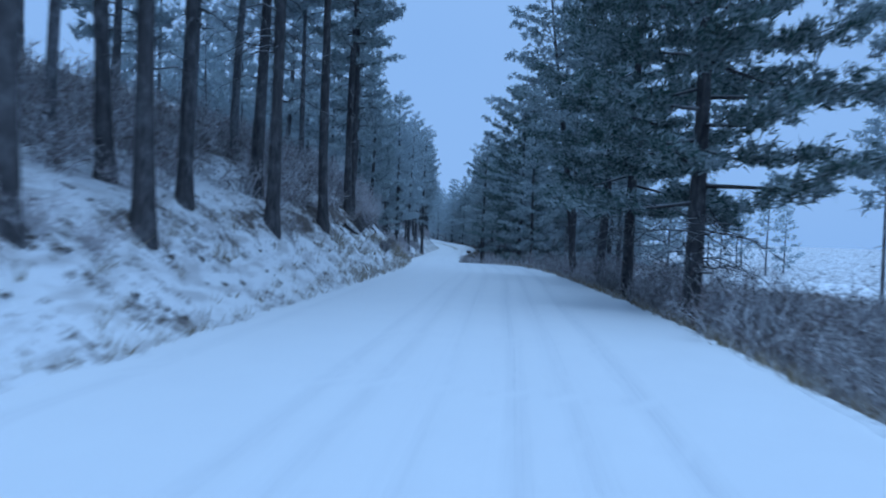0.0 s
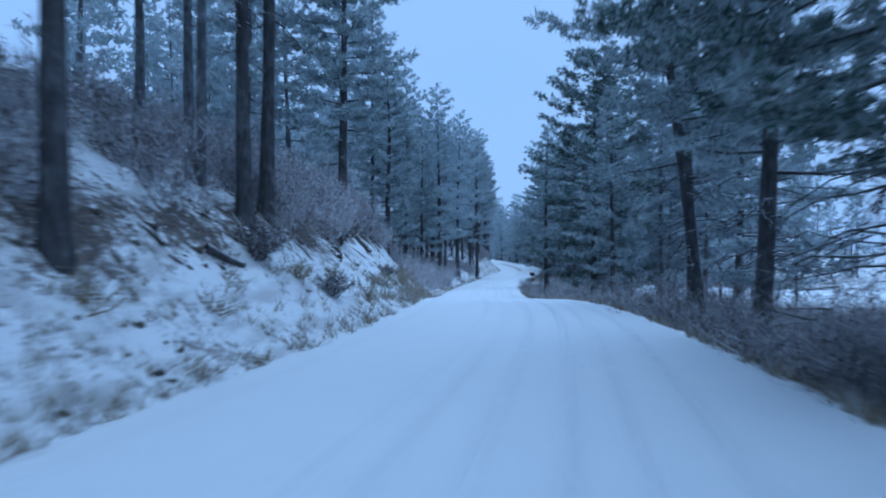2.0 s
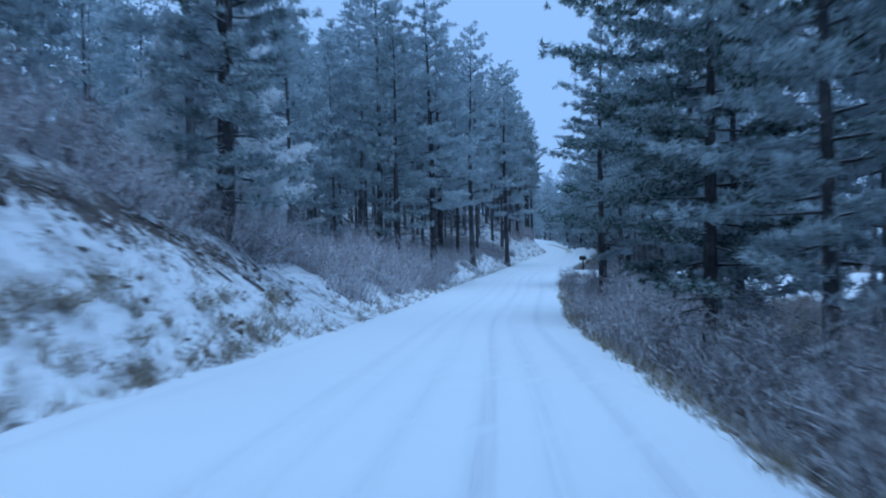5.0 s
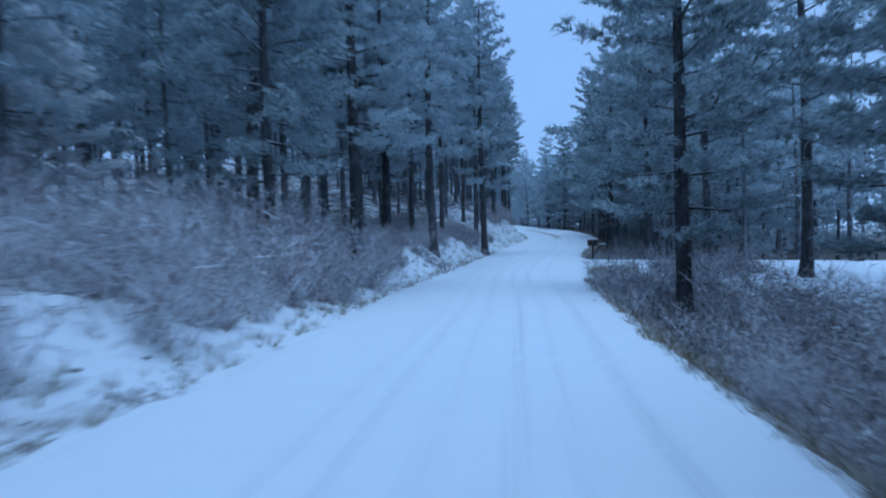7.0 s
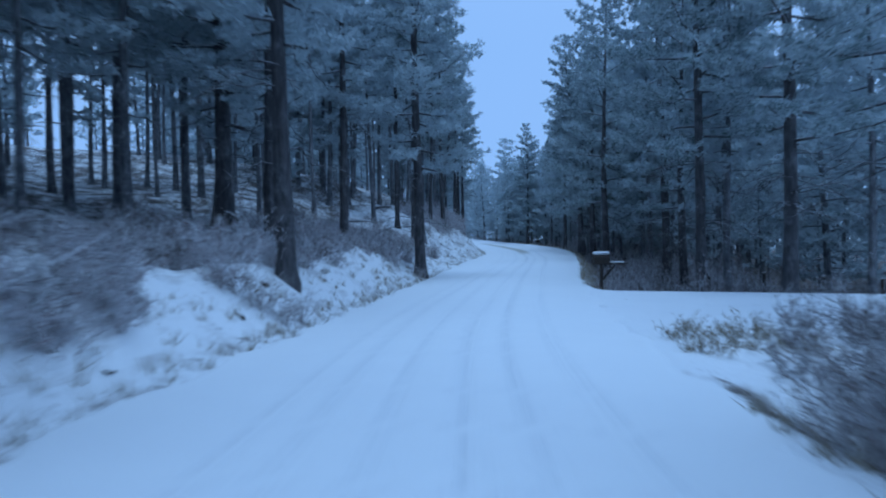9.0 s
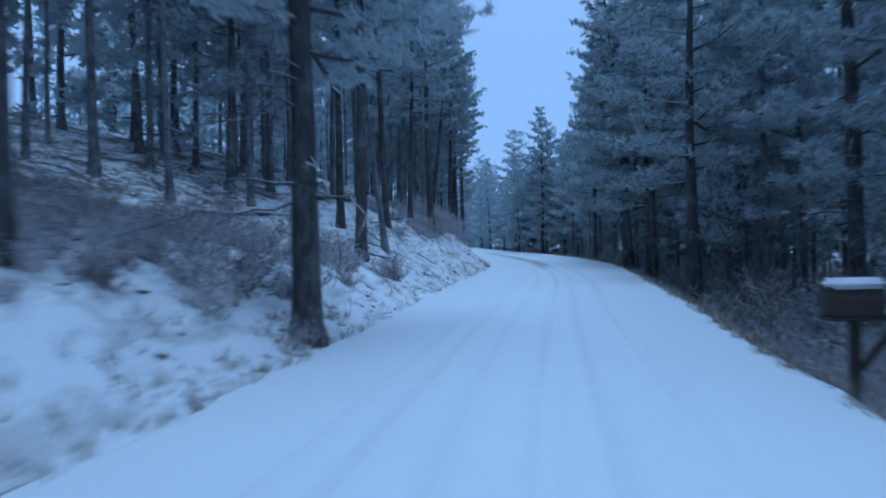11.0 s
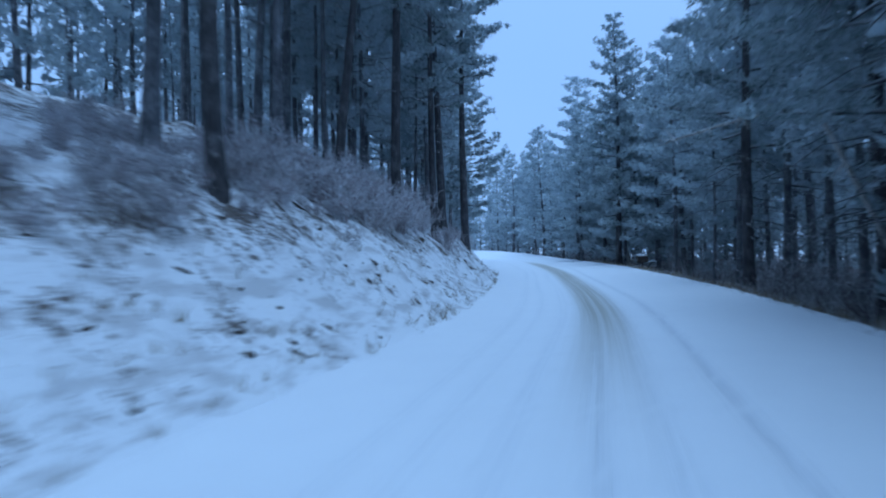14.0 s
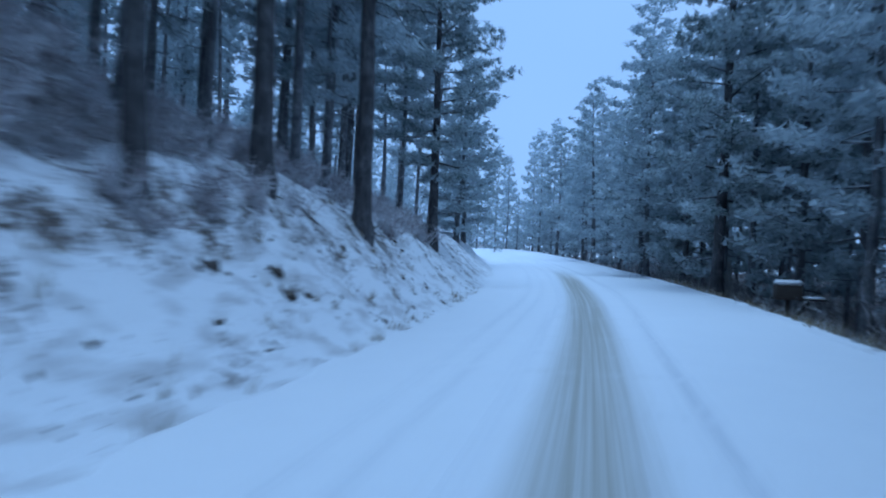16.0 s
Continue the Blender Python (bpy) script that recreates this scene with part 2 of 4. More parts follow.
def rock_material():
    m, n, l, s = material("rubble", 0.9)
    at = place_of(n)
    tone = mixed(n, l, noise_node(n, l, at, 4, 5), (0.04, 0.033, 0.03), (0.17, 0.14, 0.125))
    up = ramp(n, l, upward(n, l), (0.62, 0.0), (0.9, 0.85))
    l.new(mixed(n, l, up, tone, SNOW), s.inputs["Base Color"])
    bumped(n, l, s, noise_node(n, l, at, 14, 5), 0.7, 0.05)
    return m


def wood_material(name, a, b):
    m, n, l, s = material(name, 0.8)
    at = place_of(n)
    l.new(mixed(n, l, noise_node(n, l, at, 6, 5, (6, 6, 0.7)), a, b), s.inputs["Base Color"])
    bumped(n, l, s, noise_node(n, l, at, 20, 4, (1, 1, 0.2)), 0.5, 0.02)
    return m


def plain_snow_material():
    m, n, l, s = material("fresh_snow", 0.65)
    at = place_of(n)
    l.new(mixed(n, l, noise_node(n, l, at, 4, 4), SNOW, (0.8, 0.82, 0.86)), s.inputs["Base Color"])
    bumped(n, l, s, noise_node(n, l, at, 12, 4), 0.5, 0.03)
    return m


GROUND, ROAD, BARK = ground_material(), road_material(), bark_material()
# Lighter bark for deeper rows: haze painted in on top of frost.
FROST_HAZE_BARK = bark_material("frost_haze_bark", (0.055, 0.056, 0.064), (0.13, 0.13, 0.14), 0.5)
PALE_BARK = bark_material("pale_bark", (0.3, 0.28, 0.26), (0.6, 0.58, 0.55))
NEEDLES = needle_material("frosted_needles", 0.16, 0.61)
NEEDLES_DARK = needle_material("dark_needles", 0.34, 0.78)
# Far crowns: rime whitened further to paint in distance haze.
NEEDLES_FAR = needle_material("far_frost_haze_needles", 0.0, 0.45)
# Next two: frost turned up past its real cover to paint in haze.
NEEDLES_HOAR_HAZE = needle_material("hoar_haze_needles", 0.0, 0.35)
NEEDLES_MID = needle_material("half_frost_haze_needles", 0.07, 0.47)
NEEDLES_RIMED = needle_material("rimed_needles", 0.0, 0.1, (0.87, 0.89, 0.9), 1.0)
BRUSH = twig_material("brush", (0.16, 0.125, 0.125), (0.32, 0.26, 0.255), 0.25)
BRUSH_DARK = twig_material("dark_brush", (0.06, 0.05, 0.055), (0.16, 0.135, 0.14), 0.1)
BRUSH_RIMED = twig_material("rimed_brush", (0.25, 0.175, 0.18), (0.5, 0.38, 0.38), 0.38)
STRAW = twig_material("dry_grass", (0.2, 0.15, 0.09), (0.36, 0.28, 0.19), 0.12)
RUBBLE, SNOWCAP = rock_material(), plain_snow_material()
DARK_WOOD = wood_material("dark_wood", (0.03, 0.025, 0.022), (0.09, 0.07, 0.06))
BARK_STUMP = wood_material("stump_wood", (0.03, 0.026, 0.025), (0.09, 0.07, 0.06))


# ---- ground and road ----
def mesh_of(name, verts, faces, mat, smooth_shade=False):
    me = bpy.data.meshes.new(name)
    me.from_pydata([tuple(v) for v in verts] if not isinstance(verts, list) else verts, [], faces if isinstance(faces, list) else faces.tolist())
    me.materials.append(mat)
    if smooth_shade:
        me.polygons.foreach_set("use_smooth", [True] * len(me.polygons))
    me.update()
    return me


def sheet(name, xs, ys, zs, mat):
    """A grid of rows and columns as one smooth mesh."""
    rows, cols = xs.shape
    verts = np.stack([xs, ys, zs], -1).reshape(-1, 3)
    i = np.arange(rows * cols).reshape(rows, cols)
    faces = np.stack([i[:-1, :-1], i[:-1, 1:], i[1:, 1:], i[1:, :-1]], -1).reshape(-1, 4)
    return mesh_of(name, verts.tolist(), faces.tolist(), mat, True)


def bareness(x, y):
    """How much soil and litter shows through the thin snow."""
    u = x - road_x(y)
    el, er = road_edges(y)
    w, h = np.interp(y, GRID, BANK_W), np.interp(y, GRID, BANK_H)
    d, e = -u - el, u - er
    lip = np.exp(-((d - w * 0.8) / 0.6) ** 2) * np.clip((h - 1.6) / 1.5, 0, 1) * (1 - 0.5 * step(118, 130, y))
    wood = step(w * 0.9, w * 1.6 + 2, d) * 0.42
    field = step(8, 20, e + 5 * wave(x, y, 9, 6)) * (1 - step(44, 66, y + 9 * wave(x, y, 14, 7)))
    deep = step(30, 60, e + 12 * wave(x, y, 25, 8))
    verge = step(0.1, 0.5, e) * (1 - turnoff(u, y)) * (0.62 + 0.15 * step(2, 5, e)) * (1 - 0.65 * np.maximum(field, deep))
    foot = np.exp(-((d - 0.3) / 0.35) ** 2) * (0.22 - 0.14 * step(112, 124, y))
    face = step(0.2, 0.8, d) * (1 - step(w, w * 1.5, d)) * 0.14 * np.clip((h - 0.8) / 1.0, 0, 1)
    return np.clip(lip * 0.5 + wood + verge + foot + face, 0, 1) - 0.5 * turnoff(u, y)


def build_ground():
    ys = np.concatenate([[-900, -500, -250], np.arange(-80, -12, 4.0), np.arange(-12, 196, 0.4), np.arange(196, 300, 2.0), np.arange(300, 421, 10.0), [470, 600, 900, 1600]])
    us = np.concatenate([[-900, -450, -220, -130, -90, -65], np.arange(-52, -16, 1.5), np.arange(-16, -9, 0.5), np.arange(-9, -2, 0.22), np.arange(-2, 2.5, 1.0),
                         np.arange(2.5, 9, 0.22), np.arange(9, 18, 0.6), np.arange(18, 60, 3.0), [75, 100, 150, 260, 450, 900]])
    yy, uu = np.meshgrid(ys, us, indexing="ij")
    xx = road_x(np.clip(yy, -80, 420)) + uu
    yc = np.clip(yy, -80, 420)
    zz = height(xx, yc)
    el, er = road_edges(yc)
    rough = np.clip((np.maximum(-uu - el, uu - er) - 0.1) / 1.2, 0, 1) * (np.abs(uu) < 60) * (1 - turnoff(uu, yc))
    lumps = np.zeros_like(zz)
    for r in range(xx.shape[0]):
        if -13 < ys[r] < 200:
            for c in np.nonzero(rough[r] > 0.02)[0]:
                if abs(us[c]) < 17:
                    p = Vector((xx[r, c], yy[r, c], 0))
                    lumps[r, c] = 0.13 * noise.noise(p * 0.8) + 0.1 * noise.noise(p * 2.1) + 0.05 * noise.noise(p * 5)
    zz = zz + lumps * rough
    inside = (uu > -el + 0.05) & (uu < er - 0.05)
    zz = np.where(inside, zz - 0.12, zz)
    me = sheet("ground", xx, yy, zz, GROUND)
    a = me.attributes.new("bare", "FLOAT", "POINT")
    a.data.foreach_set("value", bareness(xx, yc).ravel())
    tagged(new("ground", me), "uneven snow-covered forest ground with bare soil showing", "ground", kind="structure")


def build_road():
    ys = np.concatenate([np.arange(-80, -12, 4.0), np.arange(-12, 200, 0.5), np.arange(200, 421, 4.0)])
    ts = np.linspace(0, 1, 72)
    yy, tt = np.meshgrid(ys, ts, indexing="ij")
    el, er = road_edges(yy)
    ragged = 0.12 * np.sin(yy * 1.9) + 0.09 * np.sin(yy * 4.3 + 1) + 0.06 * np.sin(yy * 9.1 + 2)
    ragged_r = 0.1 * np.sin(yy * 1.6 + 2) + 0.09 * np.sin(yy * 3.7) + 0.06 * np.sin(yy * 8.3)
    lo, hi = -el - 0.25 + ragged, er + 0.2 + ragged_r
    uu = lo + (hi - lo) * tt
    xx = road_x(yy) + uu
    edge = np.minimum(tt, 1 - tt)
    wander = 0.1 * np.sin(yy / 9) + 0.06 * np.sin(yy / 4 + 1)
    rut = np.zeros_like(uu)
    for at, deep in ((-3.0, 0.3), (-1.0, 0.35), (-0.5, 0.35), (0.15, 0.45), (0.9, 0.75), (1.45, 0.5), (2.2, 0.65)):
        rut = np.maximum(rut, deep * np.exp(-((uu - at - wander) / 0.11) ** 2))
    zz = road_z(yy) + np.interp(yy, GRID, CANT) * uu + 0.05 - 0.018 * rut - 0.012 * uu * uu / 4 + 0.012 * wave(xx, yy, 1.1, 5)
    zz = np.where(edge < 0.001, height(xx, yy) - 0.05, zz)
    me = sheet("road", xx, yy, zz, ROAD)
    me.attributes.new("rut", "FLOAT", "POINT").data.foreach_set("value", rut.ravel())
    mud = step(136, 150, yy) * (1 - step(188, 200, yy)) * np.exp(-((uu - 0.97 - 0.003 * (yy - 150)) / 0.5) ** 4)
    me.attributes.new("slush", "FLOAT", "POINT").data.foreach_set("value", mud.ravel())
    layer = me.uv_layers.new(name="UVMap")
    idx = np.empty(len(me.loops), int)
    me.loops.foreach_get("vertex_index", idx)
    layer.data.foreach_set("uv", np.stack([uu.ravel()[idx], yy.ravel()[idx]], -1).astype(np.float32).ravel())
    tagged(new("road", me), "forest road under packed snow with faint tyre tracks", "road", kind="structure")


build_ground()
build_road()


# ---- plants ----
class Soup:
    """Vertices and faces gathered into one mesh."""

    def __init__(self):
        self.verts, self.faces, self.count = [], [], 0

    def add(self, verts, faces):
        self.verts.append(np.asarray(verts, float))
        self.faces.extend((np.asarray(faces) + self.count).tolist())
        self.count += len(verts)

    def tube(self, path, radii, sides):
        path = np.asarray(path, float)
        along = np.gradient(path, axis=0)
        along /= np.linalg.norm(along, axis=1, keepdims=True) + 1e-9
        ref = np.where(np.abs(along[:, 2:]) > 0.9, [[1.0, 0, 0]], [[0, 0, 1.0]])
        a = np.cross(along, ref)
        a /= np.linalg.norm(a, axis=1, keepdims=True) + 1e-9
        b = np.cross(along, a)
        ang = np.arange(sides) * 2 * np.pi / sides
        ring = np.cos(ang)[None, :, None] * a[:, None] + np.sin(ang)[None, :, None] * b[:, None]
        radii = np.asarray(radii, float)
        radii = radii[:, None, None] if radii.ndim == 1 else radii[:, :, None]
        verts = (path[:, None] + ring * radii).reshape(-1, 3)
        i = np.arange(len(path) * sides).reshape(len(path), sides)
        j = np.roll(i, -1, axis=1)
        faces = np.stack([i[:-1], j[:-1], j[1:], i[1:]], -1).reshape(-1, 4)
        self.add(verts, faces)
        self.faces.append([int(k) for k in i[-1] + self.count - len(verts)])

    def blades(self, roots, tips, widths, rng):
        """Thin single triangles from roots to tips."""
        way = tips - roots
        side = np.cross(way, rng.normal(size=way.shape))
        side /= np.linalg.norm(side, axis=1, keepdims=True) + 1e-9
        side *= np.asarray(widths).reshape(-1, 1) / 2
        verts = np.stack([roots - side, roots + side, tips], 1).reshape(-1, 3)
        self.add(verts, np.arange(len(verts)).reshape(-1, 3))

    def mesh(self, name, mat, smooth_shade=False):
        return mesh_of(name, np.concatenate(self.verts).tolist(), self.faces, mat, smooth_shade)


def unit(v):
    return v / (np.linalg.norm(v, axis=-1, keepdims=True) + 1e-9)


def pine_shape(seed, tall, thick, crown_from, reach, limbs, twigs, blades, length, width, dead=0, top_round=0.5, droop=0.0, cheap=False):
    """Trunk, limbs and needle tufts of one pine as three soups: whorled limbs carry side twigs in flat fans, tufts sit on the outer twigs."""
    rng = np.random.default_rng(seed)
    trunk, wood, needles = Soup(), Soup(), Soup()
    hs = np.concatenate([[-0.5, 0, 0.25, 0.7], np.linspace(1.5, tall, 12)])
    bend = np.stack([0.12 * np.sin(hs / tall * 5 + seed), 0.1 * np.cos(hs / tall * 4 + seed * 2) - 0.1, hs], -1)
    radii = thick / 2 * np.clip(1 - np.maximum(hs / tall, 0) ** 1.15, 0.02, 1) * (1 + 0.45 * np.exp(-np.maximum(hs, 0) / 0.35))
    sides = 7 if cheap else 11
    wobble = 1 + 0.07 * rng.normal(size=(len(hs), sides))
    trunk.tube(bend, radii[:, None] * wobble, sides)

    def spine(h):
        return np.array([np.interp(h, hs, bend[:, k]) for k in range(3)])

    roots, tips, widths = [], [], []
    up = np.array([0, 0, 1.0])
    s = np.linspace(0, 1, 5)
    for k in range(limbs):
        f = (k + rng.random()) / limbs
        h = tall * (crown_from + (0.99 - crown_from) * f ** 0.92)
        shape = max((1 - f) ** top_round * min(1.0, 0.6 + f * 2.2), 0.11)
        span = reach * shape * rng.uniform(0.55, 1.15)
        turn = k * 2.4 + rng.uniform(-0.5, 0.5)
        rise = -0.2 - droop + (0.95 + droop) * f + rng.uniform(-0.15, 0.15)
        flat = np.array([math.cos(turn), math.sin(turn), 0])
        side = np.array([-flat[1], flat[0], 0])
        path = spine(h) + flat * span * s[:, None] + up * span * (rise * s + (0.24 - 0.25 * rise) * s * s)[:, None]
        path[1:] += rng.normal(size=(4, 3)) * 0.03 * span
        bough = np.linspace(0.05 * (1 - f) + 0.018, 0.008, 5) * (thick / 0.42) ** 0.5
        if cheap:
            wood.blades(path[:1], path[3:4], [bough[0] * 2], rng)
        else:
            wood.tube(path[::2], bough[::2], 3)
        n = max(3, int(twigs * (0.3 + 0.9 * shape)))
        r = np.concatenate([0.24 + 0.76 * (np.arange(n - 1) + rng.random(n - 1)) / (n - 1), [1.0]])
        mid = np.stack([np.interp(r, s, path[:, c]) for c in range(3)], -1)
        out = np.where(np.arange(n) % 2, 1, -1) * rng.uniform(0.35, 1.25, n)
        out[-1] *= 0.2
        way = unit(flat * np.cos(out)[:, None] + side * np.sin(out)[:, None] + up * rng.uniform(-0.1, 0.4, (n, 1)))
        long = (span * 0.3 * (1.25 - 0.75 * r) + 0.12) * rng.uniform(0.6, 1.2, n)
        end = mid + way * long[:, None]
        if not cheap:
            wood.blades(mid, end, np.full(n, 0.026), rng)
        per = np.clip((long / (length * 1.05)).astype(int) + 1, 1, 4)
        base = np.repeat(end, per, 0)
        back = np.concatenate([np.arange(c) / max(c, 1) for c in per]) * np.repeat(long, per)
        ahead = np.repeat(way, per, 0)
        heart = base - ahead * back[:, None] + rng.normal(size=(len(base), 3)) * length * np.array([0.3, 0.3, 0.16])
        heart, ahead = np.repeat(heart, blades, 0), np.repeat(ahead, blades, 0)
        size = np.repeat(length * rng.uniform(0.7, 1.2, len(base)), blades)[:, None]
        dirs = unit(rng.normal(size=heart.shape) * [1, 1, 0.75] + ahead * 0.55 + up * 0.25)
        foot = heart + rng.normal(size=heart.shape) * size * 0.2
        roots.append(foot - dirs * size * 0.25)
        tips.append(foot + dirs * size * rng.uniform(0.45, 0.85, (len(heart), 1)))
        widths.append(width * rng.uniform(0.7, 1.3, len(heart)))
    for k in range(dead):
        h = tall * crown_from * rng.uniform(0.5, 1.05)
        turn, span = rng.uniform(0, 6.28), rng.uniform(0.5, 1.0) * min(reach * 0.8, 2.4)
        flat = np.array([math.cos(turn), math.sin(turn), 0])
        q = np.linspace(0, 1, 6)[:, None]
        path = spine(h) + flat * span * q + up * span * (0.15 * q - 0.5 * q * q)
        path[1:] += rng.normal(size=(5, 3)) * 0.05 * span
        wood.tube(path, np.linspace(0.026, 0.006, 6), 3)
        r = rng.uniform(0.3, 1, 9)
        mid = np.stack([np.interp(r, q[:, 0], path[:, c]) for c in range(3)], -1)
        wood.blades(mid, mid + unit(rng.normal(size=(9, 3)) + flat - up * 0.8) * span * 0.3, np.full(9, 0.018), rng)
    needles.blades(np.concatenate(roots), np.concatenate(tips), np.concatenate(widths), rng)
    return trunk, wood, needles


def part(name, me, parent, label=""):
    ob = new(name, me)
    ob.parent = parent
    return tagged(ob, label)


def pine(label, needles_mat=None, bark=None, **shape):
    base = new("pine_tree")
    trunk, wood, needles = pine_shape(**shape)
    trunk.add(np.concatenate(wood.verts), np.zeros((0, 3), int))
    trunk.faces.extend([[k + trunk.count - wood.count for k in f] for f in wood.faces])
    part("trunk", trunk.mesh("trunk", bark or BARK, True), base)
    part("crown", needles.mesh("crown", needles_mat or NEEDLES), base)
    return tagged(base, label, "tree", "pines along the road", "thing")


TALL_LABEL = "tall ponderosa pine with bare dark trunk and high frosted crown"
LOW_LABEL = "tall pine pale with frost and haze whose drooping crown starts low on the trunk"
FULL_LABEL = "full-crowned ponderosa pine with frosted needles beside the road"
EDGE_LABEL = "dark pine with dead lower limbs beside the snowy road"
WHITE_LABEL = "young pine white with hoar frost above the thicket"
KINDS = {"T": [], "L": [], "F": [], "R": [], "W": []}
NEAR = dict(blades=13, length=0.3, width=0.06)
for i in range(3):
    KINDS["T"].append((pine(TALL_LABEL, seed=10 + i, tall=19 + i, thick=0.42, crown_from=0.34 + 0.05 * i, reach=3.0, limbs=46, twigs=17, dead=10, **NEAR), 0.42))
    KINDS["L"].append((pine(LOW_LABEL, NEEDLES_HOAR_HAZE, seed=20 + i, tall=18 + i, thick=0.42, crown_from=0.17 + 0.05 * i, reach=3.1, limbs=56, twigs=17, dead=9, droop=0.15, **NEAR), 0.42))
    KINDS["F"].append((pine(FULL_LABEL, seed=30 + i, tall=15.5 + 0.9 * i, thick=0.42, crown_from=0.08 + 0.04 * i, reach=3.2, limbs=64, twigs=18, dead=4, top_round=0.68, droop=0.1, **NEAR), 0.42))
for i in range(2):
    KINDS["R"].append((pine(EDGE_LABEL, seed=50 + i, tall=18 + i, thick=0.42, crown_from=0.24 + 0.04 * i, reach=4.0, limbs=46, twigs=17, dead=20, **NEAR), 0.42))
KINDS["D"] = [(pine(EDGE_LABEL, NEEDLES_DARK, seed=58 + i, tall=19, thick=0.4, crown_from=0.13 + 0.07 * i, reach=4.9, limbs=74, twigs=28, dead=30, top_round=0.4, droop=0.2, **NEAR), 0.4) for i in range(2)]
for i in range(2):
    KINDS["W"].append((pine(WHITE_LABEL, NEEDLES_RIMED, FROST_HAZE_BARK, seed=60 + i, tall=7.5 + 2 * i, thick=0.28, crown_from=0.08, reach=2.6, limbs=54, twigs=22, blades=13, length=0.3, width=0.07, top_round=0.6), 0.28))
USED = set()


def stand_tree(kind, u, y, thick, pick, spin, grow=1.0, lean=0.0):
    base, norm = KINDS[kind][pick % len(KINDS[kind])]
    x = float(road_x(y)) + u
    z = float(height(x, y))
    wide = (thick / norm) ** 0.5 * grow
    m = Matrix.Translation((x, y, z)) @ Matrix.Rotation(radians(-lean), 4, "Y") @ Matrix.Rotation(radians(spin), 4, "Z") @ Matrix.Diagonal((wide, wide, grow, 1))
    if base in USED:
        made = copy_thing(base, m)
        made.matrix_basis = m
        return made
    USED.add(base)
    base.matrix_basis = m
    return base


# deeper rows of the wood, thinner trunks, bark and needles paled for haze
KINDS["MT"], KINDS["ML"], KINDS["MF"] = [], [], []
MIDDLE = dict(blades=8, length=0.42, width=0.115)
for i in range(3):
    KINDS["MT"].append((pine(TALL_LABEL, NEEDLES_HOAR_HAZE, FROST_HAZE_BARK, seed=70 + i, tall=17 + 1.5 * i, thick=0.3, crown_from=0.36 + 0.06 * i, reach=2.5, limbs=38, twigs=14, dead=7, **MIDDLE), 0.3))
    KINDS["ML"].append((pine(LOW_LABEL, NEEDLES_HOAR_HAZE, FROST_HAZE_BARK, seed=75 + i, tall=16 + 1.5 * i, thick=0.3, crown_from=0.2 + 0.05 * i, reach=2.7, limbs=44, twigs=14, dead=7, droop=0.15, **MIDDLE), 0.3))
    KINDS["MF"].append((pine(FULL_LABEL, NEEDLES_MID, FROST_HAZE_BARK, seed=80 + i, tall=13 + 1.5 * i, thick=0.3, crown_from=0.05 + 0.04 * i, reach=2.9, limbs=48, twigs=14, dead=3, top_round=0.68, droop=0.1, **MIDDLE), 0.3))

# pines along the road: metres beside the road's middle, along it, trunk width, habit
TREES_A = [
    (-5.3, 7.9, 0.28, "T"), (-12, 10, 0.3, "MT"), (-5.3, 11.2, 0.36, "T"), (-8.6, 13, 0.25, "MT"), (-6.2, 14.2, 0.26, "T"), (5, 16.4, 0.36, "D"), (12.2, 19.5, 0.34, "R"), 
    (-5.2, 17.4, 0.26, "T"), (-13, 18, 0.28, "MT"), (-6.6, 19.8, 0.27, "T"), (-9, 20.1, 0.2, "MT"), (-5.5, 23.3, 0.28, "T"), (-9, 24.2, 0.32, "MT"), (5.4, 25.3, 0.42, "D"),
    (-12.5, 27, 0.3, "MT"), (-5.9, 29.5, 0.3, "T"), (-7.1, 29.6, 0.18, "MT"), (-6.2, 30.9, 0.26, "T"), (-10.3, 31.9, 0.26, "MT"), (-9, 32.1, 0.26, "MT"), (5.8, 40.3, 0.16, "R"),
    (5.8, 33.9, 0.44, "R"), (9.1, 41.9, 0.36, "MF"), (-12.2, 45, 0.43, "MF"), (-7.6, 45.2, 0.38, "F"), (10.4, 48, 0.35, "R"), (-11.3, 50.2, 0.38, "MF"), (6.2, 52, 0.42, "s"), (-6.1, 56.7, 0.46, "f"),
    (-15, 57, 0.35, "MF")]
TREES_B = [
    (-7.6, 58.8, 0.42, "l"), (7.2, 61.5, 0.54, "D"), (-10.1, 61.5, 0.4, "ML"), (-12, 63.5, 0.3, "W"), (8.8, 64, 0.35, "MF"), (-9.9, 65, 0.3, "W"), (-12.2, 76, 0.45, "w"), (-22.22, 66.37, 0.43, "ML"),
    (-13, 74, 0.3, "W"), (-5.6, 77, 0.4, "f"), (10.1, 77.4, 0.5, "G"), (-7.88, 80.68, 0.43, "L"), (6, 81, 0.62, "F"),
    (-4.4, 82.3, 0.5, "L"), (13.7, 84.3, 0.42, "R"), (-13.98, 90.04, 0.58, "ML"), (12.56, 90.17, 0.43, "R")]
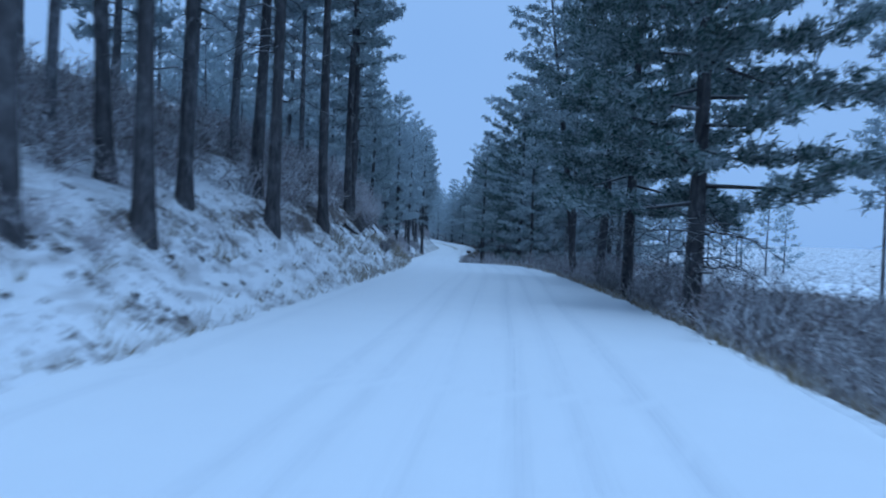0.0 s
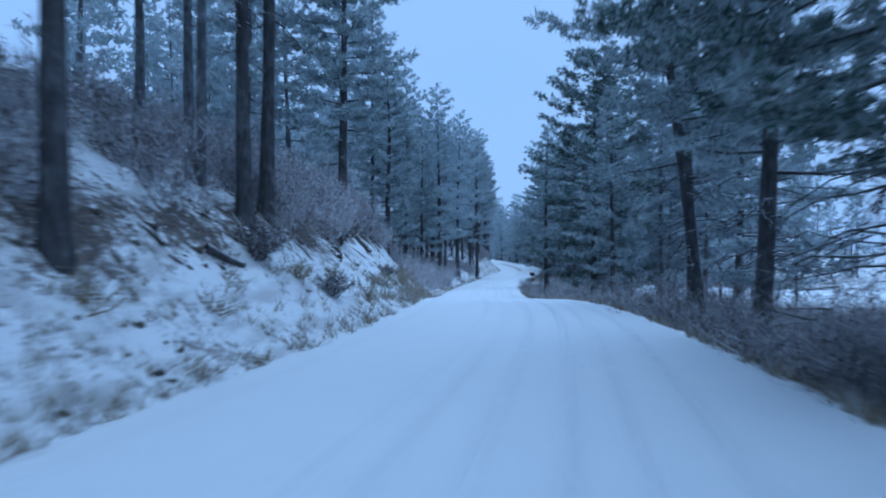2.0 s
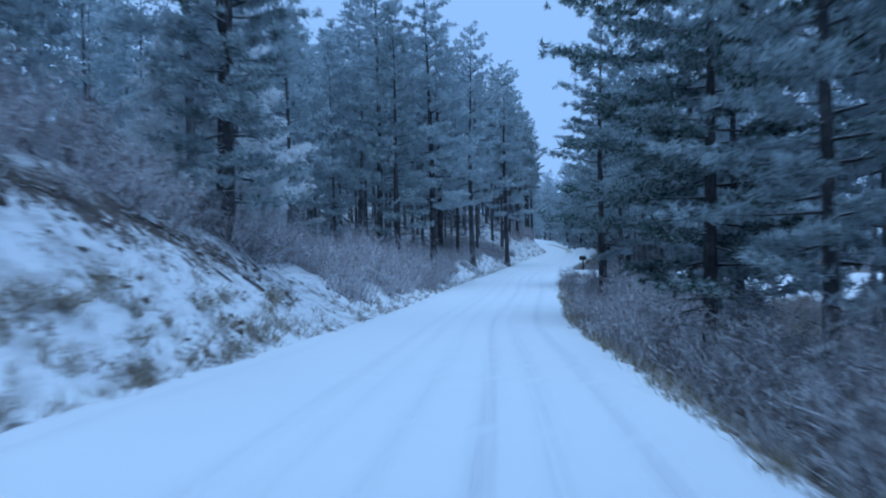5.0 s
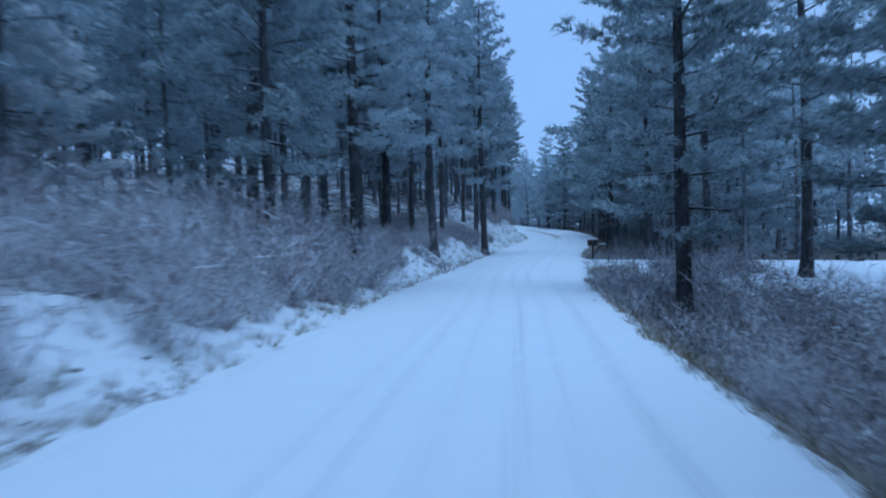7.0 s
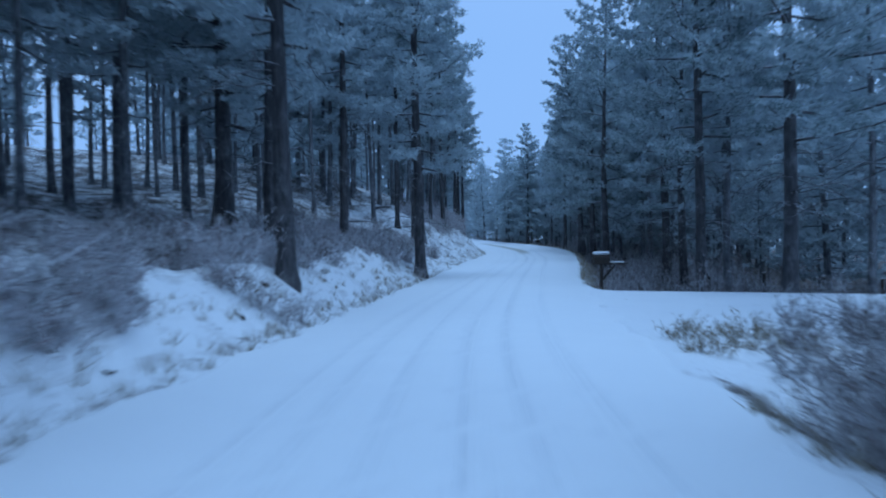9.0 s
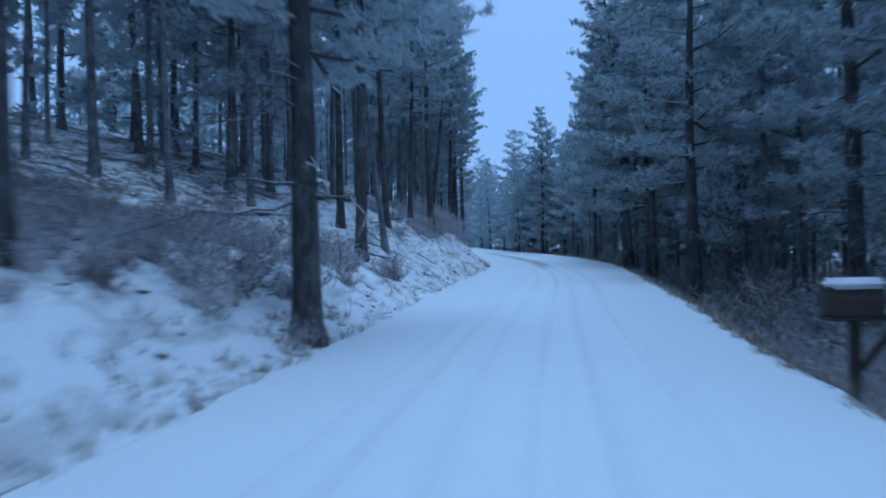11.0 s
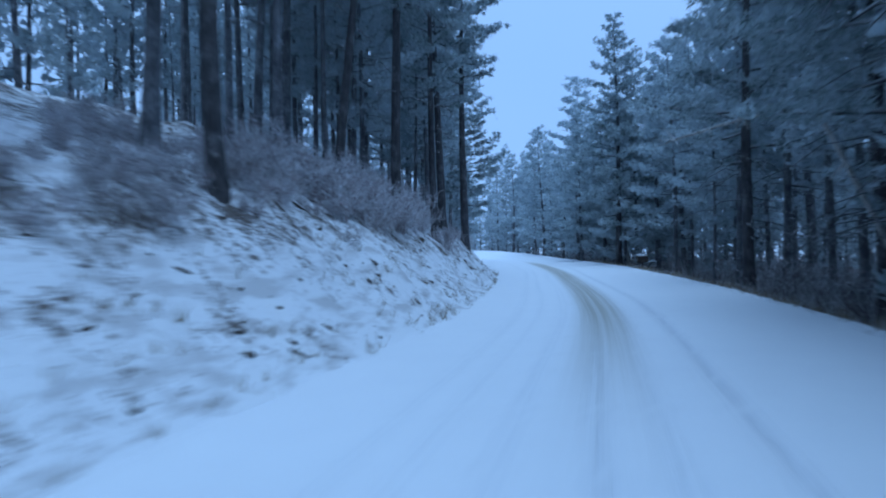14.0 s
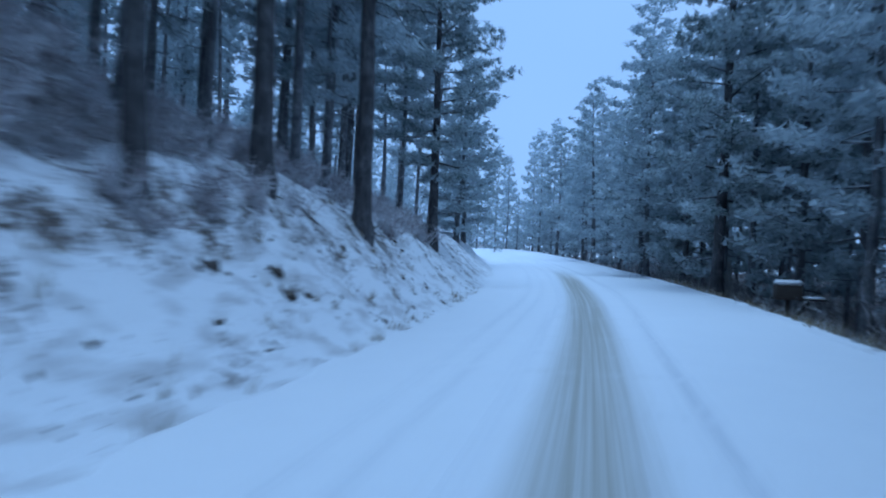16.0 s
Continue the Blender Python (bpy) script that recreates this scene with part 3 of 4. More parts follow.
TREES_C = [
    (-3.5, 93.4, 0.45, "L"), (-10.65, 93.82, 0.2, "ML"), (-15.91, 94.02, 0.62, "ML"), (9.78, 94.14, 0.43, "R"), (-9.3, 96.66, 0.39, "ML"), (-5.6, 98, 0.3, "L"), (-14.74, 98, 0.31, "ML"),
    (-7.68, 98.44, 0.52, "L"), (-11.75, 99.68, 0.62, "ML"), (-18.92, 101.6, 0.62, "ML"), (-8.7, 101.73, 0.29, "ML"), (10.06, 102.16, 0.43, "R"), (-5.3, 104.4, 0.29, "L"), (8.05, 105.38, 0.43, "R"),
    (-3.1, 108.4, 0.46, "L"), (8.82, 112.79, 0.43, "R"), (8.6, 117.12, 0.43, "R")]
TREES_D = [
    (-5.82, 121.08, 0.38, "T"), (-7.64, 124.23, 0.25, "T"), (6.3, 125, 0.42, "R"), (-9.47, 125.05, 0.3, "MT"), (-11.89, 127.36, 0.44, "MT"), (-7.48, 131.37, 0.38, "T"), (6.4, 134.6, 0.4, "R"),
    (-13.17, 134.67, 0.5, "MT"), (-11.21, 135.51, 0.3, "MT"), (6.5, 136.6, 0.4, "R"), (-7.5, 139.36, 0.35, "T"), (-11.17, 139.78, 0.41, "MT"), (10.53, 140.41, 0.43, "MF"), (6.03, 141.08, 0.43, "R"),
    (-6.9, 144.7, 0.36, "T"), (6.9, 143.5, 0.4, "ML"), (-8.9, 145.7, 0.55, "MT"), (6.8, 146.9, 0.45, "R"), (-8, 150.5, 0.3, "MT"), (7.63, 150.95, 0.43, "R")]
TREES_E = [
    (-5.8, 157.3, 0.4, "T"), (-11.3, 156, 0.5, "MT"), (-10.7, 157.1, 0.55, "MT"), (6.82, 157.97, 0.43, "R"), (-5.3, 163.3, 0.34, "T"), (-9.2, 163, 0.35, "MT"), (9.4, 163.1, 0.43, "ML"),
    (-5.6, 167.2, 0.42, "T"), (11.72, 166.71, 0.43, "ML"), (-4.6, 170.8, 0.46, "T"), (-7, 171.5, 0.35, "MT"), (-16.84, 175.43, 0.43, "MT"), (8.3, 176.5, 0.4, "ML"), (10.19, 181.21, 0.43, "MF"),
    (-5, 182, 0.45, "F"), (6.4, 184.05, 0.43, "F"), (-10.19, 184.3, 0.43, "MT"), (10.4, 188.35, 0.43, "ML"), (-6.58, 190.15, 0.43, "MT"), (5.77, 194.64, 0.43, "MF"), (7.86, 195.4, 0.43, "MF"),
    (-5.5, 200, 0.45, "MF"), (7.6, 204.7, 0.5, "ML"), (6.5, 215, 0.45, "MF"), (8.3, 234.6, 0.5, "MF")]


placed = []
rng_trees = random.Random(5)
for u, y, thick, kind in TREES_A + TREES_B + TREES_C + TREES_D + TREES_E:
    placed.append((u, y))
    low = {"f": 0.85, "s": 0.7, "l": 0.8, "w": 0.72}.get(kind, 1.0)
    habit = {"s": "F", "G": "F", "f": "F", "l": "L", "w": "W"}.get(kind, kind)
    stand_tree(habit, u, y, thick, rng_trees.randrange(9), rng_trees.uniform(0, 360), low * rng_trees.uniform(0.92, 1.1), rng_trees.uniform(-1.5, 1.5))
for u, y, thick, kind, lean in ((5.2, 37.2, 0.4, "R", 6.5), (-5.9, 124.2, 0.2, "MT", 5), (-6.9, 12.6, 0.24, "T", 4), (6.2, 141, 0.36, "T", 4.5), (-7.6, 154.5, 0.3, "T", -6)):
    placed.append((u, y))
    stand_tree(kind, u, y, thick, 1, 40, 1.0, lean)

DEEP = []


def fill(count, side, y0, y1, near, far, kinds, gap):
    made = tries = 0
    while made < count and tries < count * 40:
        tries += 1
        y, d = rng_trees.uniform(y0, y1), near + (far - near) * rng_trees.random() ** 1.3
        u = side * d
        if any(abs(a - u) < gap * 3 and math.hypot(a - u, b - y) < gap for a, b in placed):
            continue
        if u > 0 and 85 < y < 105 and u < 40:
            continue
        placed.append((u, y))
        kind, thick, pick, spin, grow_by = rng_trees.choice(kinds), rng_trees.uniform(0.18, 0.36), rng_trees.randrange(9), rng_trees.uniform(0, 360), rng_trees.uniform(0.8, 1.15)
        if d > 17.5 or y > 225:
            DEEP.append((u, y, kind, spin, grow_by))
        else:
            stand_tree(kind, u, y, thick, pick, spin, grow_by)
        made += 1


fill(18, -1, -5, 32, 9.5, 28, ("MT", "MF"), 2.2)
fill(7, -1, 44, 60, 13, 30, ("MF", "MT"), 3.0)
fill(18, -1, 58, 86, 10, 30, ("ML", "ML", "MF"), 2.2)
fill(40, -1, 86, 114, 9, 34, ("ML", "MT", "MT"), 1.7)
fill(10, -1, 112, 124, 10, 34, ("MT",), 1.6)
fill(9, -1, 122, 140, 11, 17, ("MT", "ML"), 1.8)
fill(36, -1, 122, 200, 9, 30, ("MT", "ML", "MT"), 1.9)
fill(3, 1, 0, 42, 22, 40, ("MF", "MT"), 3.0)
fill(11, 1, 58, 86, 9.5, 26, ("MF", "ML", "MT"), 2.4)
fill(64, 1, 105, 215, 8, 28, ("MF", "ML", "ML"), 2.0)
fill(30, 1, 126, 200, 7.8, 15, ("ML", "MF", "ML"), 1.8)
fill(18, 1, 195, 260, 6, 22, ("MF",), 2.6)
fill(22, -1, 155, 196, 6.8, 15, ("MT", "ML"), 1.2)
fill(14, -1, 190, 260, 5, 25, ("MF", "MT"), 2.6)


def far_wood():
    """The wood behind, too far to count."""
    rng = np.random.default_rng(9)
    shapes = [pine_shape(seed=90 + i, tall=16 + 1.5 * i, thick=0.35, crown_from=0.03 + 0.09 * i, reach=3.1, limbs=26, twigs=9, blades=4, length=0.85, width=0.32, top_round=0.65, cheap=True) for i in range(3)]
    woods, greens = Soup(), Soup()
    spots = [(rng.uniform(-75, -32), rng.uniform(100, 330)) for _ in range(70)] + [(rng.uniform(27, 70), rng.uniform(95, 330)) for _ in range(90)]
    spots += [(rng.uniform(-38, -18), rng.uniform(-4, 36)) for _ in range(14)] + [(rng.uniform(-34, -15), rng.uniform(122, 205)) for _ in range(34)] + [(rng.uniform(14, 30), rng.uniform(105, 210)) for _ in range(24)]
    spots += [(rng.uniform(-34, 34), rng.uniform(262, 340)) for _ in range(50)] + [(rng.uniform(-30, -9), rng.uniform(-60, -12)) for _ in range(14)] + [(rng.uniform(9, 28), rng.uniform(-60, -12)) for _ in range(10)]
    young = [(rng.uniform(10, 42), rng.uniform(106, 235)) for _ in range(130)] + [(rng.uniform(-40, 40), rng.uniform(215, 330)) for _ in range(70)] + [(rng.uniform(-45, -16), rng.uniform(122, 215)) for _ in range(40)]
    spots += [(rng.uniform(-44, -24), rng.uniform(84, 122)) for _ in range(16)]
    small = set(young)
    inner = {key: [pine_shape(seed=190 + 7 * i + len(key) + j, tall=15.5 + 1.5 * j, thick=0.27, crown_from=low + 0.06 * j, reach=2.7, limbs=34, twigs=11, blades=5, length=0.6, width=0.2, top_round=0.62, cheap=True)
                   for j in range(2)] for i, (key, low) in enumerate((("MT", 0.36), ("ML", 0.2), ("MF", 0.06)))}
    kinds = {(u, y): (inner[kind][int(spin) % 2], radians(spin), size) for u, y, kind, spin, size in DEEP}
    for u, y in spots + young + list(kinds):
        if (u, y) not in kinds and ((y > 255 and -4 < u < 6 and y < 290) or (u > 22 and y < 130) or (u > 0 and 82 < y < 108)):
            continue
        a, k = rng.uniform(0, 6.28), rng.uniform(0.8, 1.15) if (u, y) not in small else rng.uniform(0.25, 0.45)
        turn = np.array([[math.cos(a), -math.sin(a), 0], [math.sin(a), math.cos(a), 0], [0, 0, 1]]) * k
        x = float(road_x(y)) + u
        at = np.array([x, y, float(height(x, y))])
        trunk, wood, needles = shapes[rng.integers(3)]
        if (u, y) in kinds:
            (trunk, wood, needles), a, k = kinds[(u, y)]
            turn = np.array([[math.cos(a), -math.sin(a), 0], [math.sin(a), math.cos(a), 0], [0, 0, 1]]) * k
        if (u, y) not in kinds and (y > 262 or abs(u) > 45):
            turn = turn * 1.1
        for source, target in ((trunk, woods), (wood, woods), (needles, greens)):
            verts = np.concatenate(source.verts) @ turn.T + at
            base = target.count
            target.verts.append(verts)
            target.faces.extend([[k2 + base for k2 in f] for f in source.faces])
            target.count += len(verts)
    base = new("far_wood")
    # Both materials carry painted haze besides frost.
    part("trunks", woods.mesh("trunks", FROST_HAZE_BARK), base)
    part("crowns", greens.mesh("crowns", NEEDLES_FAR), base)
    tagged(base, "dense far pine wood with crowns paled by frost and haze", "forest", kind="stuff")


far_wood()


# shapes that found no place
for shapes in KINDS.values():
    for base, norm in shapes:
        if base not in USED:
            for ob in list(base.children) + [base]:
                bpy.data.objects.remove(ob)


# ---- brush, grass and rubble ----
def shrub_soup(seed, high, wide, stems, twigs, into=None, at=(0, 0, 0), stem_soup=None, fat=1.0):
    """Forking stems with two orders of twigs, as thin blades."""
    rng = np.random.default_rng(seed)
    soup = into or Soup()
    turn, lean = rng.uniform(0, 6.28, stems), rng.random(stems) ** 0.6
    foot = np.asarray(at, float) + np.stack([0.18 * wide * rng.normal(size=stems), 0.18 * wide * rng.normal(size=stems), np.full(stems, -0.15)], -1)
    way = np.stack([np.cos(turn) * lean * wide, np.sin(turn) * lean * wide, high * rng.uniform(0.55, 1.05, stems) * (1.1 - 0.45 * lean)], -1)
    elbow = foot + way * 0.5 + rng.normal(size=(stems, 3)) * 0.06 * high
    top = foot + way + rng.normal(size=(stems, 3)) * 0.08 * high
    f = rng.uniform(0.2, 1, (stems, twigs, 1))
    start = np.where(f < 0.5, foot[:, None] + (elbow - foot)[:, None] * f * 2, elbow[:, None] + (top - elbow)[:, None] * (f * 2 - 1)).reshape(-1, 3)
    n = len(start)
    go = unit(np.repeat(unit(way), twigs, 0) * 0.7 + rng.normal(size=(n, 3)) * 0.6 + [0, 0, 0.2]) * high * rng.uniform(0.12, 0.32, (n, 1))
    fork = np.repeat(start, 2, 0) + np.repeat(go, 2, 0) * rng.uniform(0.3, 0.95, (n * 2, 1))
    end = fork + unit(np.repeat(go, 2, 0) / high + rng.normal(size=(n * 2, 3)) * 0.5) * high * rng.uniform(0.06, 0.14, (n * 2, 1))
    thick = stem_soup or soup
    thick.blades(np.concatenate([foot, elbow - way * 0.06]), np.concatenate([elbow + way * 0.08, top]), np.repeat([0.035, 0.024], stems) * fat, rng)
    soup.blades(np.concatenate([start, fork]), np.concatenate([start + go, end]), np.repeat([0.02, 0.016, 0.016], n) * fat, rng)
    return soup


def kept_clear(u, y):
    """Trodden places round the stump and the mailboxes."""
    return (3 < u < 6 and 61.5 < y < 67.8) or (3.4 < u < 5.1 and 102 < y < 106.3) or (4.8 < u < 7.6 and 168 < y < 176.6)


SHRUBS = {}


def shrub_kind(key, label, mat, sizes):
    SHRUBS[key] = []
    for i, (high, wide, stems, twigs) in enumerate(sizes):
        ob, stem = new("shrub"), Soup()
        fine = shrub_soup(len(key) * 100 + i, high, wide, stems, twigs, stem_soup=stem)
        part("woody_base", stem.mesh("woody_base", mat), ob)
        part("twig_crown", fine.mesh("twig_crown", mat), ob)
        SHRUBS[key].append(tagged(ob, label, "shrub", "shrubs along the road", "thing"))


shrub_kind("dark", "leafless dark brown shrub growing on the road verge", BRUSH, ((1.5, 0.9, 26, 9), (1.2, 1.0, 24, 9), (1.8, 0.9, 28, 9)))
shrub_kind("rime", "leafless shrub with rime-white twigs beside the road", BRUSH_RIMED, ((1.7, 1.1, 30, 10), (1.3, 1.1, 28, 10), (2.1, 1.2, 32, 10)))
shrub_kind("ball", "rounded dark grey leafless bush growing on the cut bank", BRUSH_DARK, ((0.75, 0.55, 70, 12), (0.7, 0.5, 64, 12)))
shrub_kind("sage", "low dry grey-brown bush on the snowy bank", STRAW, ((0.7, 0.55, 30, 7), (0.55, 0.6, 28, 7)))
rng_brush = random.Random(11)
GROWN = set()


def grow(key, u, y, size=1.0):
    ob = rng_brush.choice(SHRUBS[key])
    x = float(road_x(y)) + u
    m = pose(x, y, float(height(x, y)) - 0.03, 0, 0, rng_brush.uniform(0, 360)) @ Matrix.Diagonal((size * rng_brush.uniform(0.9, 1.25), size, size * rng_brush.uniform(0.85, 1.15), 1))
    if ob in GROWN:
        made = copy_thing(ob, m)
        made.matrix_basis = m
        return made
    GROWN.add(ob)
    ob.matrix_basis = m
    return ob


def brush(count, side, y0, y1, d0, d1, keys, lo, hi):
    for i in range(count):
        y = y0 + (y1 - y0) * (i + rng_brush.random()) / count
        el, er = road_edges(y)
        d = d0 + (d1 - d0) * rng_brush.random()
        u = -(float(el) + d) if side < 0 else float(er) + d
        if side > 0 and (86.5 < y < 104.5 or kept_clear(u, y)):
            continue
        grow(rng_brush.choice(keys), u, y, rng_brush.uniform(lo, hi))


def thicket(name, label, mat, count, side, y0, y1, d0, d1, lo, hi, stems=20, twigs=8, fat=1.0):
    """Brush too dense to count, as one mesh."""
    soup = Soup()
    rng = np.random.default_rng(len(name) * 7 + count)
    for i in range(count):
        y = y0 + (y1 - y0) * (i + rng.random()) / count
        el, er = road_edges(y)
        d = d0 + (d1 - d0) * rng.random()
        u = -(float(el) + d) if side < 0 else float(er) + d
        x = float(road_x(y)) + u
        high = rng.uniform(lo, hi)
        if kept_clear(u, y):
            continue
        shrub_soup(1000 + i + count, high, high * rng.uniform(0.5, 0.75), stems, twigs, soup, (x, y, float(height(x, y))), None, fat)
    tagged(new(name, soup.mesh(name, mat)), label, "thicket", kind="stuff")


thicket("verge_thicket", "dense dark leafless thicket below the road edge", BRUSH, 190, 1, -6, 57, 1.1, 8.0, 1.5, 2.5, 26, 13, 1.0)
thicket("forest_edge_brush", "brown leafless brush filling the verge below pines", BRUSH, 120, 1, 55, 86, 0.5, 9.0, 0.5, 1.1, 22, 9, 1.2)
thicket("far_verge_brush", "dark leafless brush along the forest edge", BRUSH, 240, 1, 104.5, 225, 1.6, 9.0, 1.1, 2.3, 22, 9, 1.5)
thicket("rimed_thicket", "dense pale thicket of frosted brush by the road", BRUSH_RIMED, 74, -1, 63.5, 84, 1.0, 8.5, 1.4, 2.7, 28, 10, 1.3)
thicket("hillside_thicket", "grey-brown leafless brush above the cut bank", BRUSH, 260, -1, -2, 60, 3.0, 10.0, 1.0, 1.9, 22, 9, 1.4)
thicket("bank_top_thicket", "grey-pink frosted brush overhanging the cut bank", BRUSH_RIMED, 34, -1, 134, 150, 4.2, 8.5, 0.5, 1.1, 26, 11, 1.3)
thicket("lip_brush", "low frosted twigs along the lip of the bank", BRUSH_RIMED, 70, -1, 136, 166, 3.2, 4.8, 0.4, 0.9, 22, 9, 1.3)
thicket("pine_foot_brush", "dense pinkish frosted brush round roadside pine trunks", BRUSH_RIMED, 110, -1, 86, 113, 1.4, 5.0, 0.5, 1.0, 22, 9, 1.2)
thicket("corner_brush", "dark leafless brush at the corner of the side road", BRUSH, 45, 1, 85, 91.3, 1.7, 8.0, 0.5, 1.2, 22, 9, 1.2)
thicket("verge_shoots", "pale frosted shoots at the road edge", BRUSH_RIMED, 40, -1, 69, 82, 0.8, 2.8, 0.6, 1.3, 22, 9, 1.2)
thicket("overhanging_brush", "large grey-pink frosted bushes overhanging the bank", BRUSH_RIMED, 62, -1, 148.5, 163.5, 3.1, 6.6, 1.1, 1.9, 28, 13, 1.4)
thicket("slope_brush", "low frosted brush at the feet of bank-top pines", BRUSH_RIMED, 70, -1, 162, 184, 2.3, 7.0, 0.6, 1.2, 24, 10, 1.4)
thicket("roadside_thicket", "low grey leafless brush under roadside pines", BRUSH, 150, -1, 84, 121, 1.5, 7.5, 0.5, 1.15, 24, 11, 1.1)
thicket("bank_foot_grass", "tufts of dry straw-coloured grass at the foot of the bank", STRAW, 46, -1, 35, 54, 0.25, 1.5, 0.3, 0.6, 26, 5, 0.8)
thicket("frosted_brush", "pale frosted brush on the cut bank's lip", BRUSH_RIMED, 60, -1, 32, 58, 3.2, 6.5, 1.0, 1.9, 24, 10, 1.4)
brush(50, 1, 54, 86, 0.6, 5.0, ("rime", "rime", "rime", "dark"), 0.45, 0.86)
brush(22, 1, 68.6, 84, 2.1, 6.5, ("rime",), 1.0, 1.5)
brush(9, 1, 82, 86.4, 2.0, 6.0, ("dark", "rime"), 0.85, 1.1)
brush(6, 1, 81, 86, 0.3, 1.2, ("dark",), 0.57, 0.82)
brush(8, 1, 104.6, 112, 0.8, 4.0, ("rime", "dark"), 0.49, 0.74)
for u, y, size in ((5.3, 107.4, 0.55), (6.0, 106.9, 0.5), (4.9, 108.2, 0.6), (6.6, 107.8, 0.6), (5.6, 108.6, 0.6)):
    grow("rime", u, y, size)
brush(22, 1, 112, 140, 1.2, 4.0, ("dark", "rime"), 0.41, 0.74)
brush(26, 1, 138, 195, 1.6, 5.0, ("dark",), 0.41, 0.74)
brush(12, -1, 6, 36, 1.6, 3.5, ("dark", "rime"), 0.37, 0.57)
brush(20, -1, 29, 60, 2.6, 4.5, ("rime", "dark", "rime"), 0.57, 0.9)
brush(24, -1, 85, 114, 1.6, 4.8, ("dark", "rime"), 0.37, 0.7)
brush(12, -1, 112, 136, 3.5, 7.5, ("dark", "rime"), 0.33, 0.57)
brush(22, -1, 148, 182, 2.3, 4.0, ("rime", "dark", "rime"), 0.45, 0.78)
brush(22, -1, 137, 164, 3.4, 4.6, ("dark",), 0.5, 0.95)
brush(22, -1, 22, 56, 0.2, 1.6, ("sage",), 0.57, 1.07)
for u, y, size in ((4.4, 90.8, 0.8), (4.9, 90.2, 1.0), (4.3, 89.5, 0.7), (5.4, 91.0, 0.9), (5.9, 89.9, 1.0), (4.6, 91.7, 0.5)):
    grow("sage", u, y, size)
for u, y, size in ((-5.3, 28.5, 1.15), (-4.6, 31.0, 0.95), (-6.0, 36.4, 1.0), (-5.0, 40.5, 0.8)):
    grow("ball", u, y, size)
for u, y, size in ((-2.8, 91.2, 0.42), (-3.2, 91.0, 0.5), (-2.75, 91.9, 0.36), (-3.6, 90.7, 0.5), (-3.0, 107.6, 0.4)):
    grow("dark", u, y, size)
for i in range(16):
    grow("dark" if i % 3 else "rime", 5.6 + 5.5 * rng_brush.random(), 86.2 + 4.8 * rng_brush.random(), rng_brush.uniform(0.6, 0.95))
for shapes in SHRUBS.values():
    for ob in shapes:
        if ob not in GROWN:
            for piece in list(ob.children) + [ob]:
                bpy.data.objects.remove(piece)


def undergrowth():
    """Thin brush deeper in the wood, past counting."""
    soup = Soup()
    rng = np.random.default_rng(21)
    spots = [(-rng.uniform(8, 22), rng.uniform(0, 200)) for _ in range(110)] + [(rng.uniform(8, 22), rng.uniform(0, 200)) for _ in range(170)]
    for i, (u, y) in enumerate(spots):
        if u > 0 and 84 < y < 106:
            continue
        x = float(road_x(y)) + u
        shrub_soup(i, rng.uniform(0.6, 1.5), rng.uniform(0.6, 1.1), 12, 5, soup, (x, y, float(height(x, y))))
    tagged(new("undergrowth", soup.mesh("undergrowth", BRUSH)), "thin leafless brush on the forest floor", "undergrowth", kind="stuff")


def verge_grass():
    soup = Soup()
    rng = np.random.default_rng(22)
    roots = []
    for side, y0, y1, n, far in ((1, -8, 86, 1500, 1.6), (1, 104, 190, 900, 1.8), (-1, 20, 58, 500, 1.6), (-1, 60, 112, 420, 1.6), (-1, 112, 180, 300, 3.0), (-1, 0, 22, 160, 2.5)):
        y = rng.uniform(y0, y1, n)
        el, er = road_edges(y)
        d = 0.05 + far * rng.random(n) ** 1.6
        u = np.where(side < 0, -(el + 0.15 + d), er + 0.1 + d)
        x = road_x(y) + u
        roots.append(np.stack([x, y, height(x, y) - 0.02], -1))
    roots = np.repeat(np.concatenate(roots), 11, 0)
    roots[:, :2] += rng.normal(size=(len(roots), 2)) * 0.05
    way = rng.normal(size=roots.shape) * [0.5, 0.5, 0.15] + [0, 0, 1]
    tips = roots + unit(way) * rng.uniform(0.1, 0.36, (len(roots), 1))
    soup.blades(roots, tips, np.full(len(roots), 0.016), rng)
    tagged(new("verge_grass", soup.mesh("verge_grass", STRAW)), "dry straw-coloured grass poking through roadside snow", "grass", kind="stuff")


def lump(rng, size, rings=0):
    """A rough stone: a jittered ball with its own squash."""
    bm = bmesh.new()
    bmesh.ops.create_icosphere(bm, subdivisions=1 + rings, radius=1)
    off = Vector(rng.uniform(-50, 50, 3))
    squash = np.array([rng.uniform(0.7, 1.5), rng.uniform(0.5, 1.0), rng.uniform(0.35, 0.7)]) * size
    for v in bm.verts:
        k = 1 + 0.45 * noise.noise(v.co * 1.3 + off) + 0.2 * noise.noise(v.co * 3.1 + off)
        v.co = Vector((v.co.x * squash[0] * k, v.co.y * squash[1] * k, v.co.z * squash[2] * k))
    return bm


